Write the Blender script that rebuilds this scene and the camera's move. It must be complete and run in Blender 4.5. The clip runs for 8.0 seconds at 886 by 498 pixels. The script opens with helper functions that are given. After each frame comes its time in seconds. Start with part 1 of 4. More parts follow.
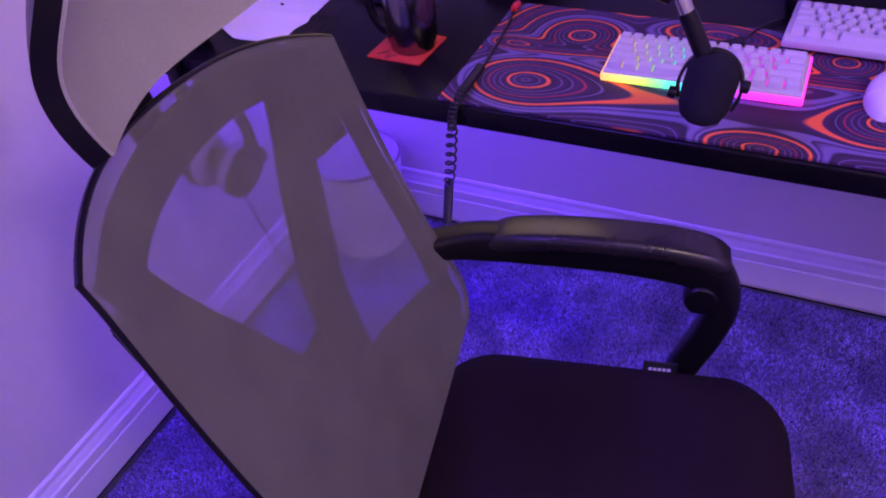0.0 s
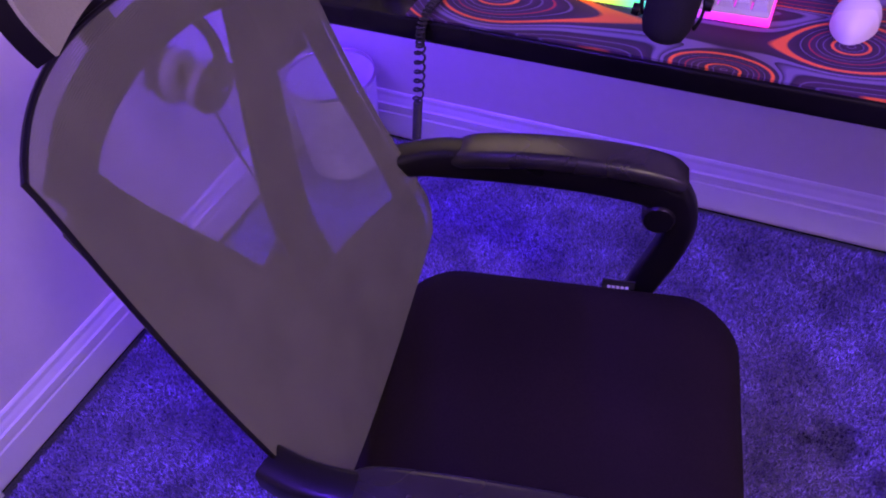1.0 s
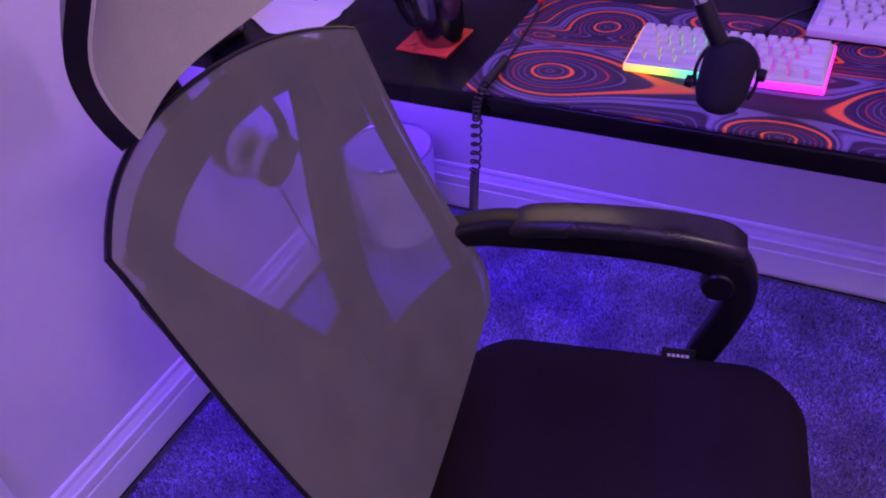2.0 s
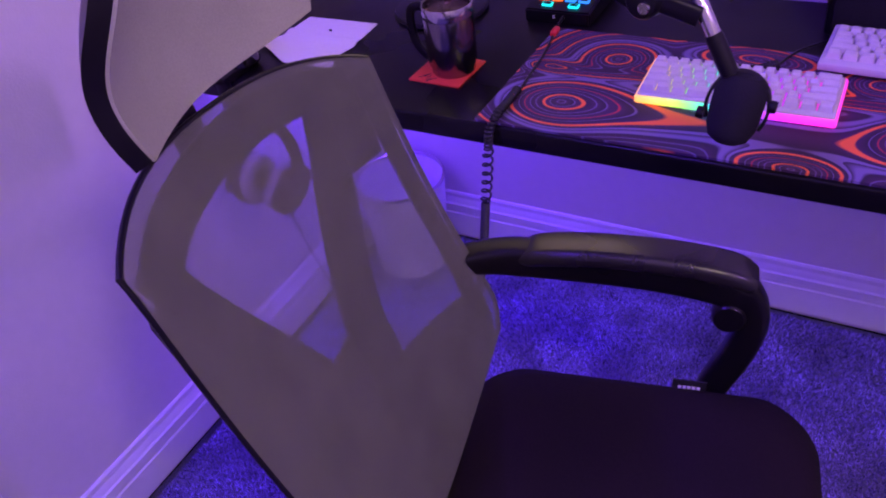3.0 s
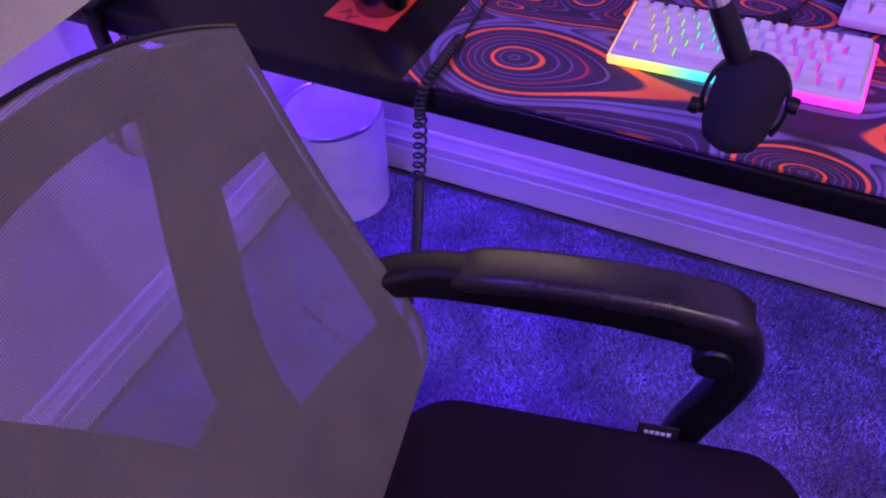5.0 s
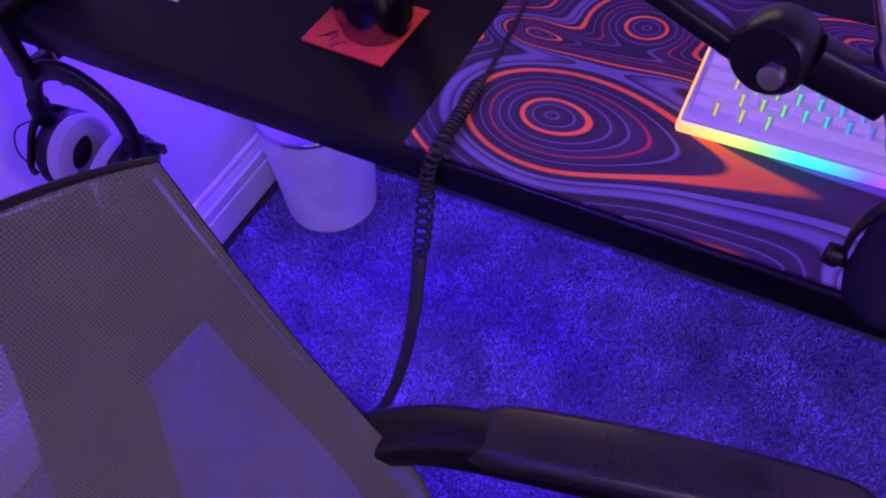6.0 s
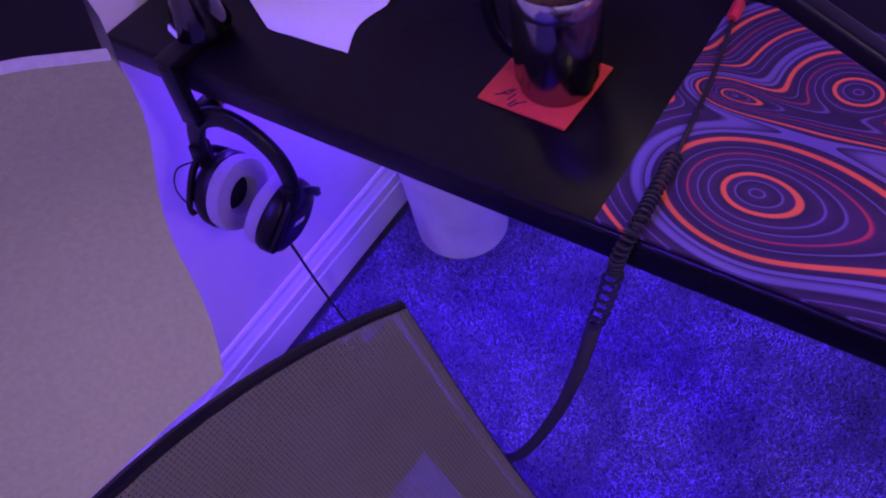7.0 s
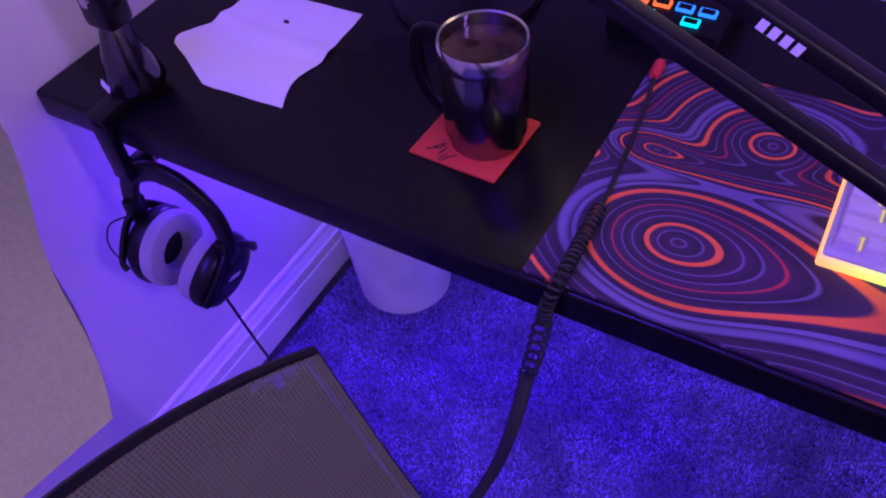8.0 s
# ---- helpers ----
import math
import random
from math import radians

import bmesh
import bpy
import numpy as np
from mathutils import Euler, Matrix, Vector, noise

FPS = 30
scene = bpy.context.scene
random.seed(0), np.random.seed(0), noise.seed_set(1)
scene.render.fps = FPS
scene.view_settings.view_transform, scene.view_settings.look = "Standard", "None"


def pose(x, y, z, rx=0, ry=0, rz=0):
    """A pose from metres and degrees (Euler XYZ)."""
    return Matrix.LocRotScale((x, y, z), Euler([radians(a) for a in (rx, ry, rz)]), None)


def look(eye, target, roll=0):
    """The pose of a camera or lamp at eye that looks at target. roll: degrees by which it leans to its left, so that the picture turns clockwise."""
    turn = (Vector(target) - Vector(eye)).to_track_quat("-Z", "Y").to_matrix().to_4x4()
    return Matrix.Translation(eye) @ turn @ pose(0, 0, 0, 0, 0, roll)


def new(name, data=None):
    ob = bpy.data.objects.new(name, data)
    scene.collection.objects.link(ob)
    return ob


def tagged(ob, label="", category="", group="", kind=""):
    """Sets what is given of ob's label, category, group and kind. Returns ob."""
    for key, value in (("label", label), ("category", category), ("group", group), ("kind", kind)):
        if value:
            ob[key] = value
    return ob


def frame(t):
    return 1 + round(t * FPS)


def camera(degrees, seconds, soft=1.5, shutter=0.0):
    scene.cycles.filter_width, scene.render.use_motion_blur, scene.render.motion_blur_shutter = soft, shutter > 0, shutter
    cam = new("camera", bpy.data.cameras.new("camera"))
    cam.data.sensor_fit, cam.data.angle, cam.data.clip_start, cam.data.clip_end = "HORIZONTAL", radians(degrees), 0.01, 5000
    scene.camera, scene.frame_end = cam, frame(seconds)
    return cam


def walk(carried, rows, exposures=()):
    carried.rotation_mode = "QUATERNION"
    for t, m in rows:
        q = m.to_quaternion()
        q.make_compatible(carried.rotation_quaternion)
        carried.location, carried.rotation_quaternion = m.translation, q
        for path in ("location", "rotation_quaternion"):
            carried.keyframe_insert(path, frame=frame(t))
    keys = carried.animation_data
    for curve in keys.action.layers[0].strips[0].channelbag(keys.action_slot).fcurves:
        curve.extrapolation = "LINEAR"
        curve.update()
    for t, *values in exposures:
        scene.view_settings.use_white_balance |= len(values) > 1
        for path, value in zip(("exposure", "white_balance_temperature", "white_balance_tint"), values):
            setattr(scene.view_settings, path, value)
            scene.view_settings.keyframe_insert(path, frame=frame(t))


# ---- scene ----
cam = camera(56.3, 8.0, soft=2.0)
PATH = [
    (0, (1.146, -1.533, 1.418), (0.404, -0.218, 0.107), -7.0),
    (0.5, (1.163, -1.537, 1.424), (0.48, -0.217, 0.086), -5.7),
    (1, (1.184, -1.539, 1.412), (0.51, -0.322, -0.025), -5.9),
    (1.5, (1.201, -1.542, 1.417), (0.459, -0.327, 0.012), -8.3),
    (2.8, (1.156, -1.558, 1.434), (0.254, -0.223, 0.248), -8.2),
    (3, (1.189, -1.553, 1.422), (0.317, -0.254, 0.177), -8.9),
    (3.5, (1.232, -1.52, 1.408), (0.513, -0.277, 0.016), -8.2),
    (4, (1.24, -1.499, 1.402), (0.666, -0.275, -0.072), -5.4),
    (4.5, (1.197, -1.422, 1.359), (0.613, -0.226, -0.134), -5.9),
    (5, (1.09, -1.27, 1.363), (0.37, -0.114, -0.102), -6.8),
    (5.2, (1.081, -1.211, 1.359), (0.288, -0.008, -0.029), -7.6),
    (6.3, (0.874, -0.993, 1.298), (0.405, -0.193, -0.005), -3.6),
    (6.5, (0.858, -0.989, 1.300), (0.346, -0.209, 0.000), -5.5),
    (7, (0.807, -0.986, 1.331), (0.167, -0.240, 0.068), -10.6),
    (7.5, (0.828, -0.976, 1.312), (0.216, -0.137, 0.095), -7.2),
    (8, (0.828, -0.983, 1.329), (0.228, -0.112, 0.129), -6.4),
]
walk(cam, [(t, look(eye, target, roll)) for t, eye, target, roll in PATH],
     exposures=((0.0, -0.04, 6750, 10), (3.0, -0.16, 6750, 10), (4.0, -0.14, 6450, 11), (5.0, 0.06, 6800, 9), (6.3, -0.30, 5850, 20), (8.0, -0.34, 6000, 20)))


# ==== world and light
world = bpy.data.worlds.new("world")
scene.world = world
world.use_nodes = True
world.node_tree.nodes["Background"].inputs[0].default_value = (0.30, 0.20, 0.50, 1)
world.node_tree.nodes["Background"].inputs[1].default_value = 0.006


def area(name, m, sx, sy, power, col, spread=180):
    d = bpy.data.lights.new(name, "AREA")
    d.shape, d.size, d.size_y, d.energy, d.color = "RECTANGLE", sx, sy, power, col
    d.spread = radians(spread)
    ob = new(name, d)
    ob.matrix_world = m
    return ob


VIOLET = (0.11, 0.025, 1.0)
PURPLE = (0.35, 0.15, 1.0)
WARM = (1.0, 0.78, 0.50)
# LED tape under the desk, along both walls
area("led_light_left", look((0.045, -0.30, 0.712), (0.12, -0.30, 0.0)), 0.012, 0.5, 12.0, VIOLET)
area("led_light_back", look((0.50, -0.05, 0.712), (0.50, -0.20, 0.0)), 0.9, 0.012, 7.0, VIOLET)
# unseen fill strips added along three wall tops, and a warm ceiling lamp
area("led_light_west", look((0.03, -1.3, 2.36), (0.9, -0.9, 0.0)), 2.4, 0.04, 74.0, VIOLET, 125)
area("led_light_south", look((1.3, -2.84, 2.36), (0.7, -0.9, 0.4)), 2.4, 0.04, 13.0, PURPLE)
area("led_light_east", look((2.84, -1.2, 2.30), (0.6, -0.9, 0.2)), 0.04, 2.2, 126.0, (0.47, 0.225, 1.0), 135)
area("ceiling_lamp_light", look((2.0, -1.9, 2.33), (1.95, -1.85, 0.0)), 0.32, 0.32, 14.0, WARM)


# ==== materials
def mat(name, base, rough=0.6, metal=0.0, var=0.15, scale=60.0, bump=0.15, bscale=None, big=6.0, spec=0.5, emit=None, strength=0.0, dist=0.002, sheen=0.0):
    m = bpy.data.materials.new(name)
    m.use_nodes = True
    nt = m.node_tree
    p = nt.nodes["Principled BSDF"]
    p.inputs["Roughness"].default_value, p.inputs["Metallic"].default_value = rough, metal
    p.inputs["Specular IOR Level"].default_value = spec
    p.inputs["Sheen Weight"].default_value = sheen
    tc = nt.nodes.new("ShaderNodeTexCoord")
    fine, coarse = nt.nodes.new("ShaderNodeTexNoise"), nt.nodes.new("ShaderNodeTexNoise")
    fine.inputs["Scale"].default_value, coarse.inputs["Scale"].default_value = scale, big
    fine.inputs["Detail"].default_value = 4
    add = nt.nodes.new("ShaderNodeMath")
    add.operation = "ADD"
    for n in (fine, coarse):
        nt.links.new(tc.outputs["Object"], n.inputs["Vector"])
    nt.links.new(fine.outputs["Fac"], add.inputs[0])
    nt.links.new(coarse.outputs["Fac"], add.inputs[1])
    rng = nt.nodes.new("ShaderNodeMapRange")
    rng.inputs[1].default_value, rng.inputs[2].default_value = 0.65, 1.35
    nt.links.new(add.outputs[0], rng.inputs[0])
    mix = nt.nodes.new("ShaderNodeMix")
    mix.data_type = "RGBA"
    mix.inputs[6].default_value = tuple(c * (1 - var) for c in base) + (1,)
    mix.inputs[7].default_value = tuple(min(1, c * (1 + var)) for c in base) + (1,)
    nt.links.new(rng.outputs[0], mix.inputs[0])
    nt.links.new(mix.outputs[2], p.inputs["Base Color"])
    rr = nt.nodes.new("ShaderNodeMapRange")
    rr.inputs[1].default_value, rr.inputs[2].default_value = 0.3, 0.7
    rr.inputs[3].default_value, rr.inputs[4].default_value = max(0.02, rough - 0.08), min(1, rough + 0.08)
    nt.links.new(coarse.outputs["Fac"], rr.inputs[0])
    nt.links.new(rr.outputs[0], p.inputs["Roughness"])
    if bump:
        b = nt.nodes.new("ShaderNodeBump")
        b.inputs["Strength"].default_value, b.inputs["Distance"].default_value = bump, dist
        src = fine
        if bscale:
            src = nt.nodes.new("ShaderNodeTexNoise")
            src.inputs["Scale"].default_value = bscale
            nt.links.new(tc.outputs["Object"], src.inputs["Vector"])
        nt.links.new(src.outputs["Fac"], b.inputs["Height"])
        nt.links.new(b.outputs[0], p.inputs["Normal"])
    if emit:
        p.inputs["Emission Color"].default_value, p.inputs["Emission Strength"].default_value = emit + (1,), strength
    return m


M_WALL = mat("wall_paint", (0.72, 0.67, 0.69), 0.75, var=0.03, scale=40, bump=0.25, bscale=220, big=1.5, dist=0.001)
M_TRIM = mat("trim_paint", (0.80, 0.79, 0.78), 0.4, var=0.03, scale=30, bump=0.05, big=3)
M_CEIL = mat("ceiling_paint", (0.75, 0.74, 0.73), 0.9, var=0.03)
M_CARPET = mat("carpet", (0.16, 0.145, 0.26), 1.0, var=0.45, scale=260, bump=1.0, bscale=420, big=7, spec=0.1, dist=0.008, sheen=0.2)
def pile_material():
    m = mat("carpet_fibre", (0.30, 0.28, 0.28), 1.0, bump=0.0, spec=0.1)
    nt = m.node_tree
    p = nt.nodes["Principled BSDF"]
    geo = nt.nodes.new("ShaderNodeNewGeometry")
    tc = nt.nodes.new("ShaderNodeTexCoord")
    no = nt.nodes.new("ShaderNodeTexNoise")
    no.inputs["Scale"].default_value, no.inputs["Detail"].default_value = 8, 5
    nt.links.new(tc.outputs["Object"], no.inputs["Vector"])
    ramp = nt.nodes.new("ShaderNodeValToRGB")
    ramp.color_ramp.elements[0].color, ramp.color_ramp.elements[1].color = (0.035, 0.026, 0.09, 1), (0.50, 0.39, 0.98, 1)
    patch = nt.nodes.new("ShaderNodeMapRange")
    patch.inputs[1].default_value, patch.inputs[2].default_value = 0.32, 0.66
    patch.inputs[3].default_value, patch.inputs[4].default_value = 0.58, 1.42
    mul = nt.nodes.new("ShaderNodeMix")
    mul.data_type, mul.blend_type = "RGBA", "MULTIPLY"
    mul.inputs[0].default_value = 1.0
    nt.links.new(geo.outputs["Random Per Island"], ramp.inputs[0])
    nt.links.new(no.outputs["Fac"], patch.inputs[0])
    nt.links.new(ramp.outputs[0], mul.inputs[6])
    nt.links.new(patch.outputs[0], mul.inputs[7])
    col = mul.outputs[2]
    # three dark spots with uneven edges
    wob = nt.nodes.new("ShaderNodeMapRange")
    wob.inputs[3].default_value, wob.inputs[4].default_value = -0.03, 0.03
    fine = nt.nodes.new("ShaderNodeTexNoise")
    fine.inputs["Scale"].default_value = 45
    nt.links.new(tc.outputs["Object"], fine.inputs["Vector"])
    nt.links.new(fine.outputs["Fac"], wob.inputs[0])
    for x, y, r in ((1.425, -0.535, 0.045), (1.52, -0.588, 0.035), (1.36, -0.555, 0.018)):
        d = nt.nodes.new("ShaderNodeVectorMath")
        d.operation = "DISTANCE"
        d.inputs[1].default_value = (x, y, 0)
        a = nt.nodes.new("ShaderNodeMath")
        g = nt.nodes.new("ShaderNodeMapRange")
        g.inputs[1].default_value, g.inputs[2].default_value = r - 0.012, r + 0.012
        g.inputs[3].default_value, g.inputs[4].default_value = 0.28, 1.0
        k = nt.nodes.new("ShaderNodeMix")
        k.data_type, k.blend_type = "RGBA", "MULTIPLY"
        k.inputs[0].default_value = 1.0
        nt.links.new(tc.outputs["Object"], d.inputs[0])
        nt.links.new(d.outputs["Value"], a.inputs[0])
        nt.links.new(wob.outputs[0], a.inputs[1])
        nt.links.new(a.outputs[0], g.inputs[0])
        nt.links.new(col, k.inputs[6])
        nt.links.new(g.outputs[0], k.inputs[7])
        col = k.outputs[2]
    nt.links.new(col, p.inputs["Base Color"])
    return m


M_PILE = pile_material()
M_DESK = mat("black_desk", (0.005, 0.004, 0.005), 0.32, var=0.3, scale=90, bump=0.06, bscale=300, big=5, spec=0.18)
M_BLACK = mat("black_plastic", (0.005, 0.004, 0.005), 0.34, var=0.2, scale=120, bump=0.0, spec=0.28)
M_PAD = mat("armrest_rubber", (0.016, 0.014, 0.013), 0.31, var=0.2, scale=120, bump=0.0)
M_SEAT = mat("seat_fabric", (0.012, 0.007, 0.009), 0.95, var=0.35, scale=300, bump=0.5, bscale=900, dist=0.001, spec=0.12)
M_HEAD = mat("headrest_fabric", (0.33, 0.345, 0.24), 0.8, var=0.12, scale=500, bump=0.4, bscale=1100, dist=0.0008, big=9)
M_BIN = mat("white_bin", (0.74, 0.73, 0.75), 0.45, var=0.14, scale=9, bump=0.04, big=14)
M_STEEL = mat("steel", (0.60, 0.58, 0.57), 0.2, 1.0, var=0.08, scale=200, bump=0.04)
M_DARKSTEEL = mat("dark_steel", (0.10, 0.09, 0.10), 0.16, 1.0, var=0.1, scale=160, bump=0.03)
M_MUGSTEEL = mat("brushed_steel", (0.24, 0.22, 0.225), 0.17, 1.0, var=0.12, scale=220, bump=0.05)
M_COFFEE = mat("coffee", (0.05, 0.025, 0.018), 0.2, var=0.9, scale=30, bump=0.0, big=38)
M_RED = mat("red_coaster", (0.62, 0.05, 0.02), 0.6, var=0.15, scale=150, bump=0.2)
M_REDRUB = mat("red_rubber", (0.65, 0.03, 0.04), 0.4, var=0.05)
M_PAPER = mat("paper", (0.80, 0.77, 0.78), 0.85, var=0.03, scale=150, bump=0.15, big=8)
M_KEY = mat("white_keycap", (0.58, 0.54, 0.57), 0.45, var=0.04, scale=200, bump=0.05)
M_KEYCASE = mat("white_case", (0.55, 0.52, 0.55), 0.4, var=0.03)
M_MOUSE = mat("white_mouse", (0.80, 0.74, 0.78), 0.28, var=0.03)
M_EARPAD = mat("grey_velour", (0.36, 0.34, 0.35), 0.95, var=0.15, scale=500, bump=0.5, bscale=900, sheen=0.4)
M_FOAM = mat("black_foam", (0.018, 0.016, 0.020), 1.0, var=0.4, scale=700, bump=0.8, bscale=1300, dist=0.0012, spec=0.1)
M_BRASS = mat("brass", (0.65, 0.48, 0.22), 0.3, 1.0, var=0.1)
M_CORD = mat("cord_rubber", (0.014, 0.013, 0.014), 0.42, var=0.2, bump=0.0)
M_MARK = mat("white_print", (0.75, 0.74, 0.74), 0.5, var=0.02, bump=0.0)
M_TAG = mat("black_tag", (0.012, 0.011, 0.012), 0.7, var=0.2)
M_TAPE = mat("led_tape", (0.8, 0.8, 0.8), 0.5, bump=0.0, emit=(0.22, 0.085, 1.0), strength=6.0)
M_SCREEN = mat("screen_glow", (0.1, 0.1, 0.1), 0.3, bump=0.0, emit=(1.0, 0.72, 0.46), strength=2.6)
M_FILLSTRIP = mat("fill_strip_glow", (0.8, 0.8, 0.8), 0.5, bump=0.0, emit=(0.30, 0.12, 1.0), strength=3.0)
M_SHADE = mat("lamp_glass", (0.85, 0.82, 0.78), 0.4, bump=0.0, emit=WARM, strength=5.0)


def part(name, bm, material, parent=None, label="", smooth=True, auto=None):
    me = bpy.data.meshes.new(name)
    bmesh.ops.recalc_face_normals(bm, faces=bm.faces[:])
    bm.to_mesh(me)
    bm.free()
    if smooth:
        for p in me.polygons:
            p.use_smooth = True
        me.set_sharp_from_angle(angle=radians(auto or 40))
    me.materials.append(material)
    ob = new(name, me)
    ob.parent = parent
    if label:
        tagged(ob, label)
    return ob


def thing(name, m, label, category, group=""):
    ob = new(name)
    ob.empty_display_size = 0.05
    ob.matrix_world = m
    return tagged(ob, label, category, group)


def bm_box(x0, x1, y0, y1, z0, z1, bevel=0.0, seg=2, bm=None):
    bm = bm or bmesh.new()
    r = bmesh.ops.create_cube(bm, size=1, matrix=Matrix.LocRotScale(((x0 + x1) / 2, (y0 + y1) / 2, (z0 + z1) / 2), None, (x1 - x0, y1 - y0, z1 - z0)))
    if bevel:
        edges = {e for v in r["verts"] for e in v.link_edges}
        bmesh.ops.bevel(bm, geom=list(edges), offset=bevel, segments=seg, affect="EDGES", profile=0.5)
    return bm


def bm_lathe(profile, seg=40, bm=None, m=None):
    bm = bm or bmesh.new()
    m = m or Matrix()
    rings = []
    for r, z in profile:
        if r < 1e-6:
            rings.append([bm.verts.new(m @ Vector((0, 0, z)))])
        else:
            rings.append([bm.verts.new(m @ Vector((r * math.cos(2 * math.pi * k / seg), r * math.sin(2 * math.pi * k / seg), z))) for k in range(seg)])
    for a, b in zip(rings, rings[1:]):
        for k in range(seg):
            q = [a[k % len(a)], a[(k + 1) % len(a)], b[(k + 1) % len(b)], b[k % len(b)]]
            q = list(dict.fromkeys(q))
            if len(q) > 2:
                bm.faces.new(q)
    return bm


def smooth_path(pts, n=8):
    """Catmull-Rom through the points."""
    P = [Vector(p) for p in pts]
    P = [P[0] * 2 - P[1], *P, P[-1] * 2 - P[-2]]
    out = []
    for i in range(1, len(P) - 2):
        a, b, c, d = P[i - 1:i + 3]
        for k in range(n):
            t = k / n
            out.append(0.5 * ((2 * b) + (c - a) * t + (2 * a - 5 * b + 4 * c - d) * t * t + (3 * b - a - 3 * c + d) * t ** 3))
    out.append(P[-2])
    return out


def bm_sweep(path, section, up=(0, 0, 1), bm=None, cap=True):
    """Sweep a section along a path. section(s) gives a list of (side, up) offsets at s from 0 to 1."""
    bm = bm or bmesh.new()
    path = [Vector(p) for p in path]
    up = Vector(up)
    rings = []
    for i, p in enumerate(path):
        t = (path[min(i + 1, len(path) - 1)] - path[max(i - 1, 0)]).normalized()
        side = t.cross(up)
        side = side.normalized() if side.length > 1e-5 else Vector((1, 0, 0))
        top = side.cross(t).normalized()
        rings.append([bm.verts.new(p + side * a + top * b) for a, b in section(i / (len(path) - 1))])
    n = len(rings[0])
    for a, b in zip(rings, rings[1:]):
        for k in range(n):
            bm.faces.new((a[k], a[(k + 1) % n], b[(k + 1) % n], b[k]))
    if cap:
        bm.faces.new(rings[0])
        bm.faces.new(list(reversed(rings[-1])))
    return bm


def ring(r, n=10):
    pts = [(r * math.cos(2 * math.pi * k / n), r * math.sin(2 * math.pi * k / n)) for k in range(n)]
    return lambda s: pts


def rrect(w, h, r, n=3):
    """Rounded rectangle w wide and h high."""
    r = min(r, w / 2 - 1e-4, h / 2 - 1e-4)
    out = []
    for cx, cy, a0 in ((w / 2 - r, h / 2 - r, 0), (-w / 2 + r, h / 2 - r, 90), (-w / 2 + r, -h / 2 + r, 180), (w / 2 - r, -h / 2 + r, 270)):
        for k in range(n + 1):
            a = radians(a0 + 90 * k / n)
            out.append((cx + r * math.cos(a), cy + r * math.sin(a)))
    return out


def tube(path, r, n=10, bm=None):
    return bm_sweep(path, ring(r, n), bm=bm)


def bm_sheet(f, nu, nv, thick, bm=None):
    """A closed sheet: f(a, b) gives a place for a and b from 0 to 1; thick is the offset along the normal, to the back."""
    bm = bm or bmesh.new()
    g = [[Vector(f(i / nu, j / nv)) for j in range(nv + 1)] for i in range(nu + 1)]
    fr, bk = [], []
    for i in range(nu + 1):
        ra, rb = [], []
        for j in range(nv + 1):
            du = g[min(i + 1, nu)][j] - g[max(i - 1, 0)][j]
            dv = g[i][min(j + 1, nv)] - g[i][max(j - 1, 0)]
            n = du.cross(dv).normalized()
            ra.append(bm.verts.new(g[i][j]))
            rb.append(bm.verts.new(g[i][j] - n * thick))
        fr.append(ra)
        bk.append(rb)
    for i in range(nu):
        for j in range(nv):
            bm.faces.new((fr[i][j], fr[i + 1][j], fr[i + 1][j + 1], fr[i][j + 1]))
            bm.faces.new((bk[i][j + 1], bk[i + 1][j + 1], bk[i + 1][j], bk[i][j]))
    loop = [(i, 0) for i in range(nu)] + [(nu, j) for j in range(nv)] + [(i, nv) for i in range(nu, 0, -1)] + [(0, j) for j in range(nv, 0, -1)]
    for (a, b), (c, d) in zip(loop, loop[1:] + loop[:1]):
        bm.faces.new((fr[a][b], bk[a][b], bk[c][d], fr[c][d]))
    return bm


# ==== structure
def structure(name, bm, material, label, smooth=False):
    return tagged(part(name, bm, material, None, label, smooth), label, name.split("_")[0], "", "structure")


XR, YF, ZC = 2.9, -2.9, 2.44
def carpet_floor():
    """The carpet dips where it meets the baseboards."""
    def steps(lo, hi, fine_at):
        xs = {lo, hi}
        k = lo
        while k < hi:
            xs.add(round(k, 4))
            k += 0.06
        for d in (0, 0.004, 0.008, 0.012, 0.016, 0.022, 0.03):
            xs.add(round(fine_at[0] + fine_at[1] * d, 4))
        return sorted(xs)

    xs, ys = steps(-0.02, XR + 0.02, (0.0, 1)), steps(YF - 0.02, 0.02, (0.0, -1))
    bm = bmesh.new()
    up = [[bm.verts.new((x, y, -0.004 - 0.016 * math.exp(-((max(0, min(x, -y)) / 0.011) ** 2)) + 0.0015 * noise.noise(Vector((x * 14, y * 14, 0))))) for y in ys] for x in xs]
    lo = [[bm.verts.new((x, y, -0.08)) for y in (ys[0], ys[-1])] for x in (xs[0], xs[-1])]
    for i in range(len(xs) - 1):
        for j in range(len(ys) - 1):
            bm.faces.new((up[i][j], up[i + 1][j], up[i + 1][j + 1], up[i][j + 1]))
    bm.faces.new((lo[0][0], lo[0][1], lo[1][1], lo[1][0]))
    bm.faces.new([r[0] for r in up] + [lo[1][0], lo[0][0]])
    bm.faces.new([r[-1] for r in up][::-1] + [lo[0][1], lo[1][1]])
    bm.faces.new(up[0][::-1] + [lo[0][0], lo[0][1]])
    bm.faces.new(up[-1] + [lo[1][1], lo[1][0]])
    return structure("floor", bm, M_CARPET, "grey cut-pile carpet under violet light", True)


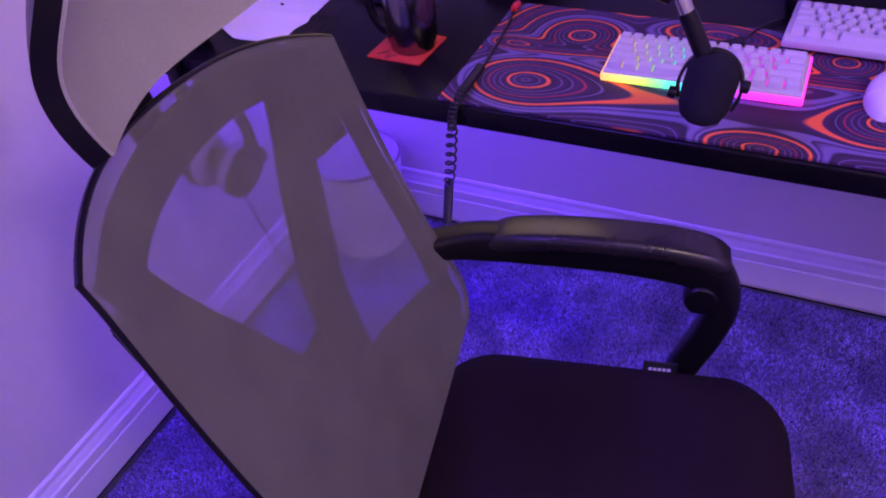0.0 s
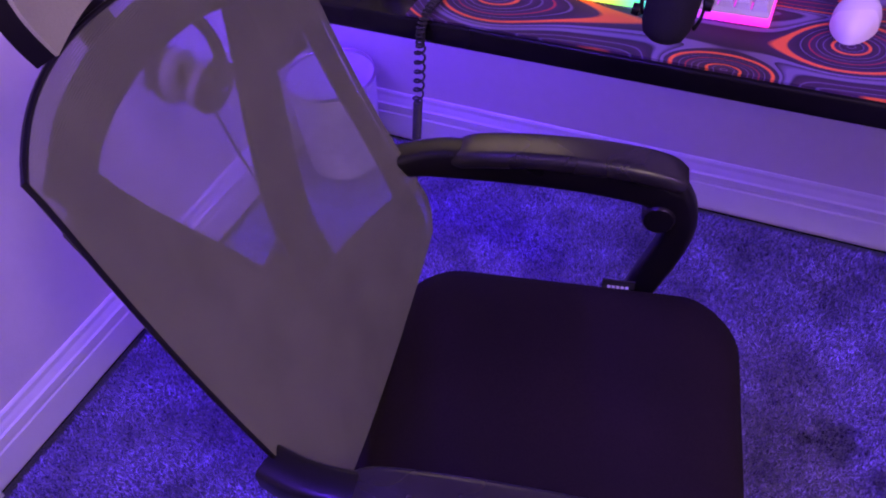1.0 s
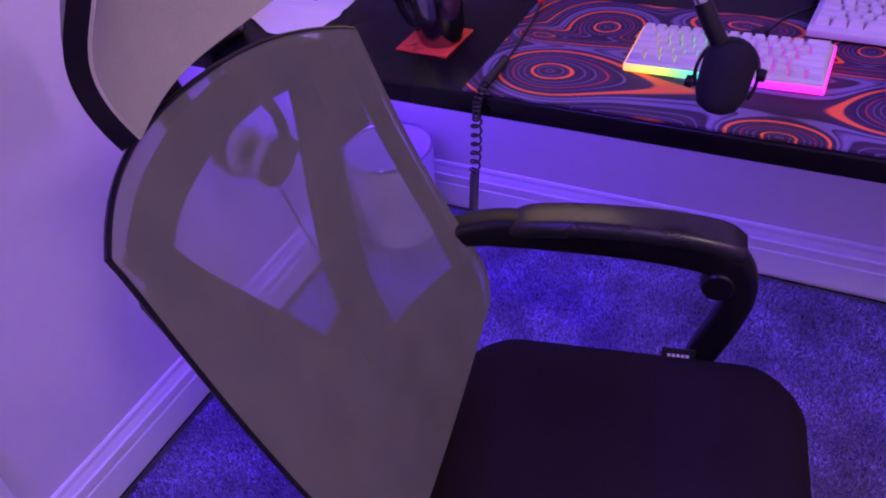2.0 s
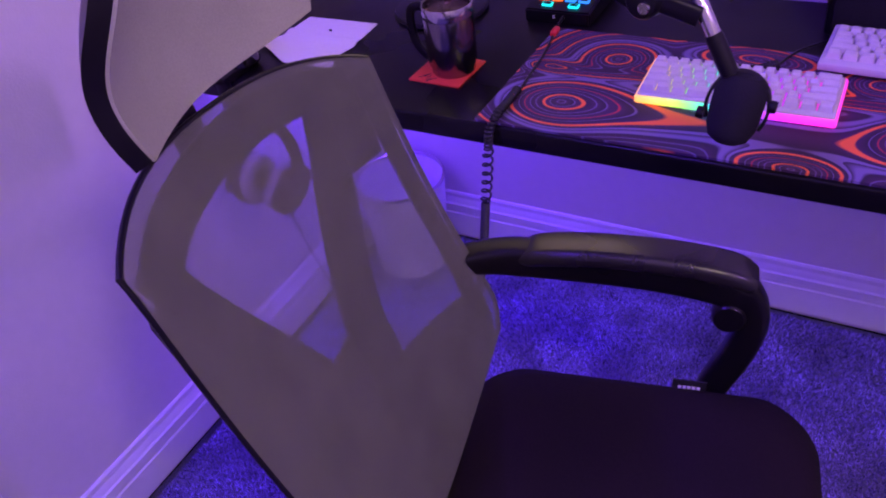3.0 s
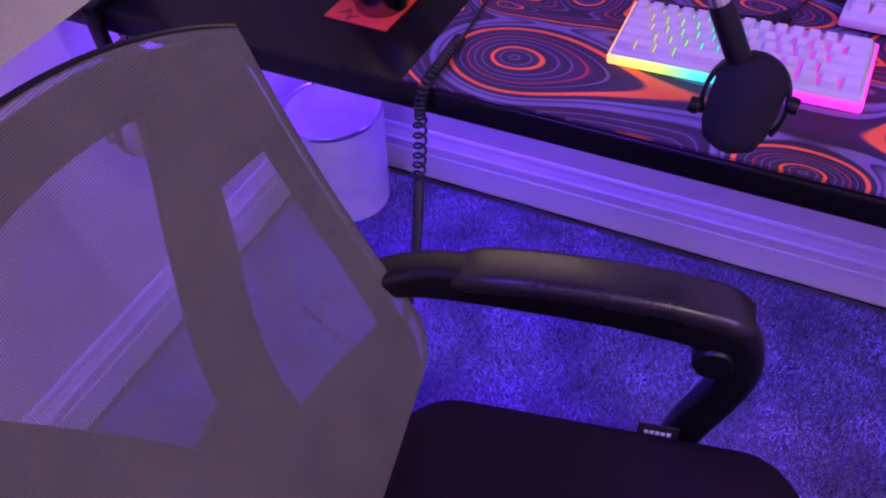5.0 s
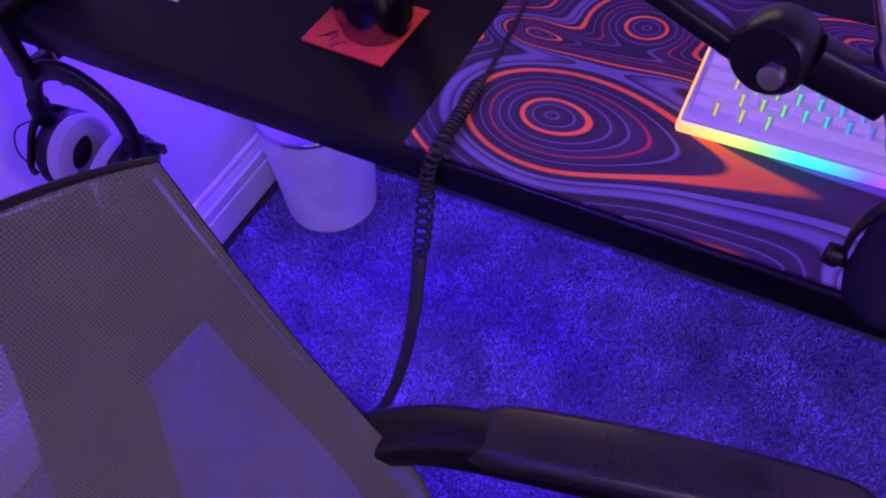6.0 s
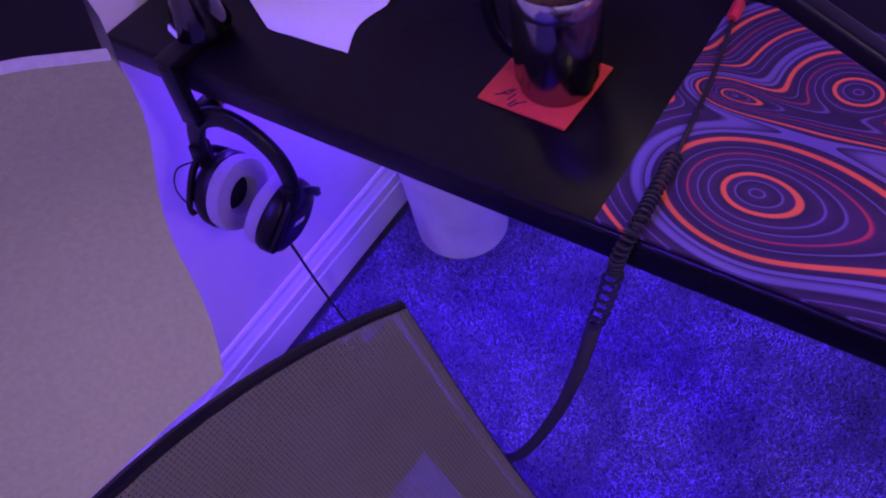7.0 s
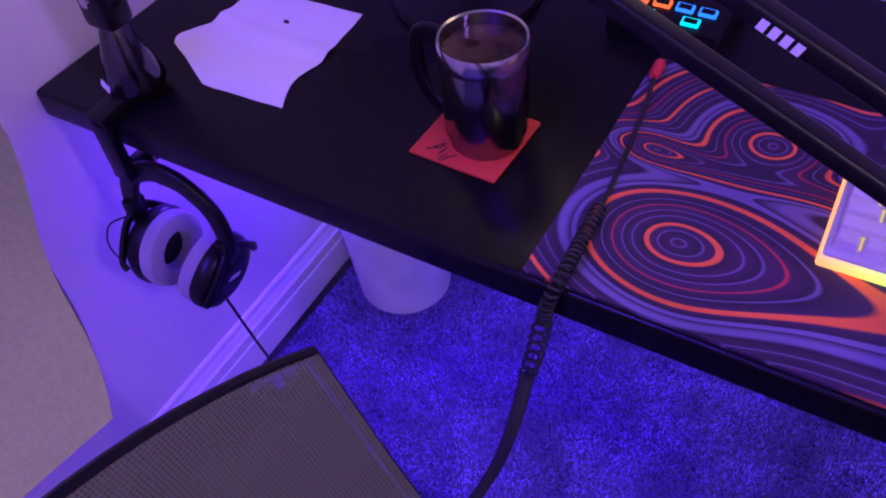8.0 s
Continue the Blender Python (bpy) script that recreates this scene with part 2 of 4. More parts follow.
carpet_floor()
structure("wall_west", bm_box(-0.135, -0.015, YF - 0.12, 0.135, -0.01, ZC), M_WALL, "painted light grey wall beside the desk")
structure("wall_north", bm_box(-0.015, XR, 0.015, 0.135, -0.01, ZC), M_WALL, "painted light grey wall behind the desk")
structure("wall_east", bm_box(XR, XR + 0.12, YF - 0.12, 0.135, -0.01, ZC), M_WALL, "plain painted wall")
structure("wall_south", bm_box(-0.015, XR, YF - 0.12, YF, -0.01, ZC), M_WALL, "plain painted wall")
structure("ceiling", bm_box(-0.135, XR + 0.12, YF - 0.12, 0.135, ZC, ZC + 0.1), M_CEIL, "plain white ceiling")


# a baseboard's profile: out from the wall, up
BASE = [(0, 0.010), (0.0148, 0.010), (0.0148, 0.078), (0.0125, 0.081), (0.0125, 0.089), (0.0138, 0.091), (0.0138, 0.106), (0.0105, 0.110), (0.0085, 0.119), (0.006, 0.127), (0.0055, 0.138), (0.0025, 0.143), (0, 0.143)]


def baseboard(name, a, b, out):
    bm = bmesh.new()
    a, b, out = Vector(a), Vector(b), Vector(out)
    rings = [[bm.verts.new(p + out * o + Vector((0, 0, z))) for o, z in BASE] for p in (a, b)]
    n = len(BASE)
    for k in range(n):
        bm.faces.new((rings[0][k], rings[0][(k + 1) % n], rings[1][(k + 1) % n], rings[1][k]))
    bm.faces.new(rings[0])
    bm.faces.new(rings[1][::-1])
    return structure(name, bm, M_TRIM, "white moulded baseboard along the carpet")


baseboard("baseboard_west", (-0.015, -1.238, 0), (-0.015, 0.015, 0), (1, 0, 0))
baseboard("baseboard_north", (0.0, 0.015, 0), (XR, 0.015, 0), (0, -1, 0))


structure("trim_west", bm_box(-0.015, 0.004, -1.335, -1.240, -0.004, 2.1, 0.003), M_TRIM, "white vertical door casing on the wall")


# ==== desk
desk = thing("desk", pose(0, 0, 0), "long black desk top set against two walls", "desk")
DX0, DX1, DY0, DY1, DZ, DT = -0.012, 2.2, -0.568, -0.012, 0.76, 0.038
bm = bm_box(DX0, DX1, DY0, DY1, DZ - DT, DZ)
ed = [e for e in bm.edges if all(v.co.y < -0.5 for v in e.verts) or all(v.co.x < 0.1 for v in e.verts)]
bmesh.ops.bevel(bm, geom=ed, offset=0.006, segments=3, affect="EDGES", profile=0.5)
part("tabletop", bm, M_DESK, desk)
for x, y in ((2.12, -0.52), (2.12, -0.07)):
    part("leg", bm_box(x - 0.025, x + 0.025, y - 0.025, y + 0.025, -0.006, DZ - DT, 0.004), M_BLACK, desk)
led = thing("led_strip", pose(0, 0, 0), "thin glowing violet LED tape under the desk", "light strip")
part("tape", bm_box(0.03, 0.06, -0.53, -0.05, DZ - DT - 0.005, DZ - DT - 0.001), M_TAPE, led)

# glowing strips made up to go with the three fill lights
for sx, sy, sz in (((-0.0145, -0.004), (-2.5, -0.1), (2.365, 2.378)), ((0.1, 2.5), (-2.8995, -2.889), (2.365, 2.378)), ((2.889, 2.8995), (-2.3, -0.1), (2.305, 2.318))):
    fill_strip = thing("led_strip", pose(0, 0, 0), "thin glowing purple strip added along the wall top for fill light", "light strip")
    part("tape", bm_box(*sx, *sy, *sz), M_FILLSTRIP, fill_strip)

# ==== desk mat

# the printed swirls: eddies (x, y, radius x, radius y, tail to the right) whose distances melt together; their level lines are the bands
EDDIES = [(0.736, -0.475, 0.050, 0.036, 1.9), (1.238, -0.452, 0.036, 0.030, 0), (1.088, -0.562, 0.036, 0.020, 0), (0.672, -0.362, 0.022, 0.011, 1.2),
          (0.770, -0.315, 0.034, 0.030, 0), (0.985, -0.262, 0.050, 0.022, 0), (1.385, -0.330, 0.050, 0.034, 0), (1.450, -0.500, 0.036, 0.040, 0), (1.175, -0.300, 0.030, 0.026, 0)]


def swirl(x, y):
    x += 0.010 * noise.noise(Vector((x * 8, y * 8, 0.3)))
    y += 0.008 * noise.noise(Vector((x * 8, y * 8, 7.3)))
    total = 0.0
    for ex, ey, rx, ry, tail in EDDIES:
        q = (x - ex) / rx
        if tail and q > 0:
            q = tail * math.tanh((x - ex) / (2.2 * rx))
        total += math.exp(-2.2 * math.hypot(q, (y - ey) / ry))
    return -math.log(total) / 2.2 + 0.4


def mat_print():
    m = mat("mat_print", (0.05, 0.015, 0.06), 0.75, var=0.1, scale=400, bump=0.3, bscale=1500, dist=0.0004)
    nt = m.node_tree
    p = nt.nodes["Principled BSDF"]
    at = nt.nodes.new("ShaderNodeAttribute")
    at.attribute_name = "swirl"

    def bands(k, stops):
        mul = nt.nodes.new("ShaderNodeMath")
        mul.operation = "MULTIPLY"
        mul.inputs[1].default_value = k
        fr = nt.nodes.new("ShaderNodeMath")
        fr.operation = "FRACT"
        ramp = nt.nodes.new("ShaderNodeValToRGB")
        while len(ramp.color_ramp.elements) < len(stops):
            ramp.color_ramp.elements.new(0.5)
        for e, (pos, c) in zip(ramp.color_ramp.elements, stops):
            e.position, e.color = pos, c + (1,)
        nt.links.new(at.outputs["Fac"], mul.inputs[0])
        nt.links.new(mul.outputs[0], fr.inputs[0])
        nt.links.new(fr.outputs[0], ramp.inputs[0])
        return ramp

    dark, plum, lav, org, red = (0.022, 0.007, 0.034), (0.050, 0.013, 0.062), (0.17, 0.12, 0.29), (0.90, 0.15, 0.04), (0.60, 0.035, 0.05)
    ramp = bands(1 / 2.5, [(0, dark), (0.05, lav), (0.09, lav), (0.12, dark), (0.20, plum), (0.21, lav), (0.222, plum), (0.30, dark), (0.31, lav), (0.322, plum), (0.372, plum), (0.38, org),
                           (0.412, org), (0.422, dark), (0.50, plum), (0.508, lav), (0.52, plum), (0.58, dark), (0.588, lav), (0.60, plum), (0.66, plum), (0.668, red), (0.682, plum),
                           (0.745, dark), (0.753, lav), (0.765, dark), (0.84, plum), (0.85, org), (0.892, org), (0.902, plum), (0.955, dark), (0.963, lav)])
    nt.links.new(ramp.outputs[0], p.inputs["Base Color"])
    return m


def desk_mat():
    x0, x1, y0, y1, z = 0.620, 1.52, -0.562, -0.222, DZ
    nx, ny = 420, 160
    xs = [x0 + (x1 - x0) * i / nx for i in range(nx + 1)]
    ys = [y0 + (y1 - y0) * j / ny for j in range(ny + 1)]
    co = [(x, y, z + 0.0035) for x in xs for y in ys]
    n = len(co)
    fa = [(i * (ny + 1) + j, (i + 1) * (ny + 1) + j, (i + 1) * (ny + 1) + j + 1, i * (ny + 1) + j + 1) for i in range(nx) for j in range(ny)]
    rim = [(i * (ny + 1)) for i in range(nx + 1)] + [nx * (ny + 1) + j for j in range(1, ny + 1)] + [i * (ny + 1) + ny for i in range(nx - 1, -1, -1)] + [j for j in range(ny - 1, 0, -1)]
    co += [(co[k][0], co[k][1], z) for k in rim]
    for k in range(len(rim)):
        l = (k + 1) % len(rim)
        fa.append((rim[l], rim[k], n + k, n + l))
    fa.append(tuple(n + k for k in range(len(rim) - 1, -1, -1)))
    me = bpy.data.meshes.new("desk_mat")
    me.from_pydata(co, [], fa)
    a = me.attributes.new("swirl", "FLOAT", "POINT")
    a.data.foreach_set("value", [swirl(c[0], c[1]) for c in co])
    me.materials.append(mat_print())
    return tagged(new("desk_mat", me), "dark purple desk mat printed with orange and lavender swirls", "desk mat")


desk_mat()


# ==== office chair
CH = pose(0.689, -1.053, 0.070, 0, 0, 12.5) @ Matrix.Diagonal((0.91, 0.91, 0.98, 1))
chair = thing("office_chair", CH, "black office chair with grey mesh backrest, headrest and looped armrests", "chair")


def back_u(v, z):
    """How far forward the mesh stands at width v and height z."""
    k = (0.975 - z) / 0.41
    return 0.148 * k - 0.055 * (1 - (v / 0.255) ** 2) - 0.012 * math.sin(math.pi * max(0, min(1, k))) + 0.02 * (v - 0.25)


def back_point(a, b, push=0.0):
    v = (2 * a - 1) * (0.250 - 0.022 * max(0, 1 - b / 0.10) ** 2)
    top = 0.974 + 0.038 * (1 - (abs(v) / 0.254) ** 3) - 0.10 * v
    bot = 0.552 - 0.086 * (1 - (v / 0.25) ** 2)
    z = bot + (top - bot) * b
    return Vector((back_u(v, z) - push, v, z))


def mesh_fabric():
    m = mat("grey_mesh", (0.146, 0.154, 0.106), 0.6, var=0.10, scale=600, bump=0.0, big=7, sheen=0.3)
    nt = m.node_tree
    p, out = nt.nodes["Principled BSDF"], nt.nodes["Material Output"]
    tr = nt.nodes.new("ShaderNodeBsdfTransparent")
    mx = nt.nodes.new("ShaderNodeMixShader")
    tc = nt.nodes.new("ShaderNodeTexCoord")
    no = nt.nodes.new("ShaderNodeTexNoise")
    no.inputs["Scale"].default_value = 9
    rg = nt.nodes.new("ShaderNodeMapRange")
    rg.inputs[1].default_value, rg.inputs[2].default_value = 0.3, 0.7
    rg.inputs[3].default_value, rg.inputs[4].default_value = 0.67, 0.75
    nt.links.new(tc.outputs["Object"], no.inputs["Vector"])
    nt.links.new(no.outputs["Fac"], rg.inputs[0])
    weave = []
    for axis in ("Y", "Z"):
        wv = nt.nodes.new("ShaderNodeTexWave")
        wv.bands_direction = axis
        wv.inputs["Scale"].default_value = 140
        nt.links.new(tc.outputs["Object"], wv.inputs["Vector"])
        weave.append(wv)
    wm = nt.nodes.new("ShaderNodeMath")
    wm.operation = "MULTIPLY"
    nt.links.new(weave[0].outputs["Fac"], wm.inputs[0])
    nt.links.new(weave[1].outputs["Fac"], wm.inputs[1])
    ws = nt.nodes.new("ShaderNodeMath")
    ws.operation = "MULTIPLY_ADD"
    ws.inputs[1].default_value = -0.12
    nt.links.new(wm.outputs[0], ws.inputs[0])
    nt.links.new(rg.outputs[0], ws.inputs[2])
    nt.links.new(ws.outputs[0], mx.inputs[0])
    nt.links.new(tr.outputs[0], mx.inputs[1])
    nt.links.new(p.outputs[0], mx.inputs[2])
    nt.links.new(mx.outputs[0], out.inputs["Surface"])
    return m


M_MESH = mesh_fabric()
bm = bmesh.new()
G = [[bm.verts.new(back_point(i / 30, j / 24)) for j in range(25)] for i in range(31)]
for i in range(30):
    for j in range(24):
        bm.faces.new((G[i][j], G[i + 1][j], G[i + 1][j + 1], G[i][j + 1]))
part("mesh_back", bm, M_MESH, chair, "taut grey see-through mesh")
# the piping round the mesh
loop = [back_point(i / 30, 0, 0.004) for i in range(31)] + [back_point(1, j / 24, 0.004) for j in range(1, 25)]
loop += [back_point(1 - i / 30, 1, 0.004) for i in range(1, 31)] + [back_point(0, 1 - j / 24, 0.004) for j in range(1, 25)]
part("back_rim", tube(loop, 0.0035, 8), M_BLACK, chair)


def strip(points, w, t, push, taper=1.0, tilt=0.0):
    """A flat plastic strip behind the mesh through (v, z) points; it narrows to taper at its first point."""
    path = smooth_path([(back_u(v, z) - push, v, z) for v, z in points], 8)
    return bm_sweep(path, lambda s: rrect(w * (taper + (1 - taper) * min(1, 2.5 * s)), t, t * 0.45), up=(1, -tilt, 0.36))


for sgn in (1, -1):
    part("back_strut", strip([(0.182 * sgn, 0.925), (0.164 * sgn, 0.872), (0.132 * sgn, 0.805), (0.088 * sgn, 0.725), (0.062 * sgn, 0.665), (0.048 * sgn, 0.60)], 0.088, 0.010, 0.034, 0.80), M_BLACK, chair)
    part("back_corner", strip([(0.207 * sgn, 0.935), (0.203 * sgn, 0.885), (0.198 * sgn, 0.835)], 0.062, 0.008, 0.022, 1.0, 0.32 * sgn), M_BLACK, chair)
    part("back_side_frame", strip([(0.232 * sgn, 0.940), (0.233 * sgn, 0.80), (0.230 * sgn, 0.66), (0.215 * sgn, 0.575)], 0.032, 0.006, 0.009, 1.0, 0.38 * sgn), M_BLACK, chair)
part("back_top_frame", strip([(-0.215, 0.948), (-0.12, 0.966), (0, 0.970), (0.12, 0.960), (0.215, 0.930)], 0.050, 0.008, 0.016), M_BLACK, chair)
part("lumbar_bar", strip([(-0.07, 0.655), (0.0, 0.65), (0.07, 0.655)], 0.08, 0.012, 0.036), M_BLACK, chair)
# hub widened to a sheet where the lit lower mesh only looks solid
part("back_hub", bm_sheet(lambda a, b: back_point(0.03 + 0.94 * a, 0.004 + b * (0.17 + 0.14 * (1 - (2 * a - 1) ** 2)), 0.005), 24, 6, 0.003), M_BLACK, chair)
# added sheet, no panel here: mesh at a grazing angle reflects light and looks opaque
part("back_side_panel", bm_sheet(lambda a, b: back_point(0.03 + 0.24 * a * (1 - 0.85 * b ** 1.5), 0.16 + 0.66 * b, 0.006), 8, 10, 0.003), M_BLACK, chair)
# the spine that joins back and seat
part("spine", bm_sweep(smooth_path([(0.0, 0, 0.66), (0.040, 0, 0.52), (0.095, 0, 0.42), (0.20, 0, 0.375)], 8), lambda s: rrect(0.09, 0.03, 0.012), up=(1, 0, 0)), M_BLACK, chair)
sp = bpy.data.objects["spine"]
for v in (-0.03, 0.03):
    bmb = bm_lathe([(0, 0.006), (0.007, 0.004), (0.008, 0)], 12, None, pose(0.105, v, 0.44, 0, 60, 0))
    part("bolt", bmb, M_STEEL, sp, "small steel bolt head")


def headrest_point(a, b, out=0.0, back=0.0):
    v = (2 * a - 1) * (0.160 + out) * (1 - 0.05 * max(0, 1 - b / 0.3) ** 2.2 + 0.10 * b - 0.14 * b ** 4)
    q = abs(v) / 0.160
    z0, z1 = 1.036 + 0.022 * q ** 3 - out, 1.205 - 0.024 * q ** 4 + out
    z = z0 + (z1 - z0) * b
    return Vector((0.0 - 0.058 * (1 - q * q) - 0.026 * math.sin(math.pi * b) + 0.018 * b - back + 0.05 * (v - 0.15), v - 0.010 + 0.006 * b, z))


bm = bm_sheet(headrest_point, 24, 14, 0.003)
bmesh.ops.bevel(bm, geom=[e for e in bm.edges if e.calc_face_angle(0) > 1.0], offset=0.0013, segments=2, affect="EDGES")
part("headrest_pad", bm, M_HEAD, chair, "light grey fabric headrest pad")
part("headrest_shell", bm_sheet(lambda a, b: headrest_point(a, b, 0.001, 0.003), 24, 14, 0.018), M_BLACK, chair)
part("headrest_post", bm_sweep(smooth_path([(-0.118, 0, 1.09), (-0.120, 0, 1.03), (-0.100, 0, 0.95)], 6), lambda s: rrect(0.05, 0.014, 0.006), up=(1, 0, 0)), M_BLACK, chair)


def seat_bm(inset=0.0, z0=0.395, z1=0.472, crown=0.010):
    """A rounded cushion with a dropped front edge."""
    bm = bmesh.new()
    u0, u1, hw, r = 0.102 + inset, 0.622 - inset, 0.240 - inset, 0.08
    outline = [(x + (u0 + u1) / 2, y) for x, y in rrect(u1 - u0, 2 * hw, r, 8)]
    cx, cy = (u0 + u1) / 2, 0
    prof = [(0.0, z1 + crown), (0.35, z1 + crown * 0.9), (0.65, z1 + crown * 0.6), (0.86, z1 - 0.001), (0.94, z1 - 0.010), (0.985, z1 - 0.025), (1.0, z1 - 0.045), (0.985, z0 + 0.01), (0.95, z0), (0.0, z0)]
    rings = []
    for k, z in prof:
        if k == 0:
            rings.append([bm.verts.new((cx, cy, z))])
        else:
            rings.append([])
            for x, y in outline:
                px, py = cx + (x - cx) * k, cy + (y - cy) * k
                drop = 0.03 * max(0, (px - (u1 - 0.13)) / 0.13) ** 2
                rings[-1].append(bm.verts.new((px, py, z - drop)))
    n = len(outline)
    for a, b in zip(rings, rings[1:]):
        for k in range(n):
            q = list(dict.fromkeys([a[k % len(a)], a[(k + 1) % n % len(a)], b[(k + 1) % n % len(b)], b[k % len(b)]]))
            if len(q) > 2:
                bm.faces.new(q)
    return bm


seat = part("seat", seat_bm(), M_SEAT, chair, "dark padded fabric seat cushion")
part("seat_pan", bm_box(0.19, 0.56, -0.19, 0.19, 0.365, 0.394, 0.01), M_BLACK, chair)
part("tag", bm_box(0.408, 0.458, 0.234, 0.2365, 0.438, 0.468), M_TAG, seat, "small black sewn tag with white print")
for k in range(5):
    part("print", bm_box(0.4165 + 0.0068 * k, 0.4215 + 0.0068 * k, 0.2328, 0.2338, 0.4515, 0.4575), M_MARK, seat, "white printed block")


def armrest(sgn):
    rail = smooth_path([(0.085, 0.252 * sgn, 0.640), (0.125, 0.266 * sgn, 0.641), (0.17, 0.273 * sgn, 0.641), (0.25, 0.274 * sgn, 0.640), (0.36, 0.274 * sgn, 0.636), (0.45, 0.274 * sgn, 0.624), (0.497, 0.274 * sgn, 0.606)], 6)
    arm = part("armrest", bm_sweep(rail, lambda s: rrect(0.044, 0.034 + 0.014 * min(1, 3 * s), 0.009)), M_BLACK, chair)
    post = smooth_path([(0.488, 0.273 * sgn, 0.625), (0.508, 0.273 * sgn, 0.590), (0.510, 0.272 * sgn, 0.550), (0.495, 0.270 * sgn, 0.500), (0.472, 0.264 * sgn, 0.450), (0.452, 0.250 * sgn, 0.410), (0.42, 0.20 * sgn, 0.385)], 6)
    part("post", bm_sweep(post, lambda s: rrect(0.040, 0.046, 0.012), up=(1, 0, 0.3)), M_BLACK, arm)
    pad = bm_sweep(smooth_path([(0.178, 0.274 * sgn, 0.649), (0.22, 0.274 * sgn, 0.658), (0.30, 0.274 * sgn, 0.663), (0.40, 0.274 * sgn, 0.660), (0.47, 0.274 * sgn, 0.650), (0.508, 0.274 * sgn, 0.636)], 6),
                   lambda s: rrect(0.060 - 0.014 * abs(2 * s - 1) ** 8, 0.027 - 0.008 * abs(2 * s - 1) ** 8, 0.011, 5))
    part("pad", pad, M_PAD, arm, "glossy black armrest pad")
    part("hinge", bm_lathe([(0, -0.024), (0.021, -0.024), (0.024, -0.02), (0.024, 0.02), (0.021, 0.024), (0, 0.024)], 20, None, pose(0.478, 0.272 * sgn, 0.580, 90, 0, 0)), M_BLACK, arm)
    return arm


armrest(1)
armrest(-1)
part("gas_lift", bm_lathe([(0, 0.03), (0.03, 0.03), (0.03, 0.22), (0.018, 0.225), (0.018, 0.37), (0, 0.37)], 20, None, pose(0.375, 0, 0)), M_BLACK, chair)
for k in range(5):
    a = radians(72 * k + 20)
    leg = part("base_leg", bm_sweep([(0.375 + r * math.cos(a), r * math.sin(a), z) for r, z in ((0.02, 0.034), (0.15, 0.024), (0.29, 0.0))], lambda s: rrect(0.045 - 0.015 * s, 0.03, 0.008)), M_BLACK, chair)
    part("castor", bm_lathe([(0, -0.02), (0.024, -0.02), (0.0275, -0.015), (0.0275, 0.015), (0.024, 0.02), (0, 0.02)], 18, None, pose(0.375 + 0.285 * math.cos(a), 0.285 * math.sin(a), -0.0505, 90, 0, 72 * k)), M_BLACK, leg)

# ==== waste bin
wbin = thing("waste_bin", pose(0.133, -0.122, -0.006), "white tapered waste bin with a chromed rim", "waste bin")
part("bin_body", bm_lathe([(0, 0.0), (0.088, 0.0), (0.094, 0.006), (0.1125, 0.268), (0.1095, 0.268), (0.087, 0.009), (0, 0.009)], 64), M_BIN, wbin)
part("bin_rim", bm_lathe([(0.1085, 0.266), (0.1085, 0.272), (0.112, 0.2745), (0.1145, 0.272), (0.1145, 0.266)], 64), M_STEEL, wbin, "thin chromed rim")

# ==== coaster, mug
coaster = tagged(part("coaster", bm_box(-0.05, 0.05, -0.05, 0.05, 0, 0.004, 0.0015, 2), M_RED), "square red coaster with dark drawing under a mug", "coaster")
coaster.matrix_world = pose(0.499, -0.424, DZ + 0.0002, 0, 0, -2)
mug = thing("mug", pose(0.511, -0.421, DZ + 0.0045), "brushed steel travel mug full of coffee, dark handle", "mug")
part("mug_body", bm_lathe([(0, 0.0), (0.036, 0.0), (0.038, 0.003), (0.0385, 0.012), (0.042, 0.018), (0.0432, 0.06), (0.0432, 0.118), (0.0425, 0.1215), (0.0405, 0.121), (0.040, 0.05), (0.0, 0.05)], 48), M_MUGSTEEL, mug)
part("mug_rim", bm_lathe([(0.0434, 0.102), (0.0438, 0.103), (0.0438, 0.1195), (0.0425, 0.1225), (0.0405, 0.121), (0.0405, 0.104)], 48), M_STEEL, mug, "polished steel band")
part("coffee", bm_lathe([(0, 0.108), (0.0402, 0.108)], 40), M_COFFEE, mug, "dark coffee with pale foam")
part("handle", bm_sweep(smooth_path([(-0.040, 0.006, 0.103), (-0.062, 0.009, 0.106), (-0.080, 0.012, 0.095), (-0.084, 0.013, 0.065), (-0.076, 0.011, 0.035), (-0.058, 0.008, 0.018), (-0.040, 0.005, 0.018)], 6), lambda s: rrect(0.016, 0.008, 0.003), up=(0, 1, 0)), M_BLACK, mug)


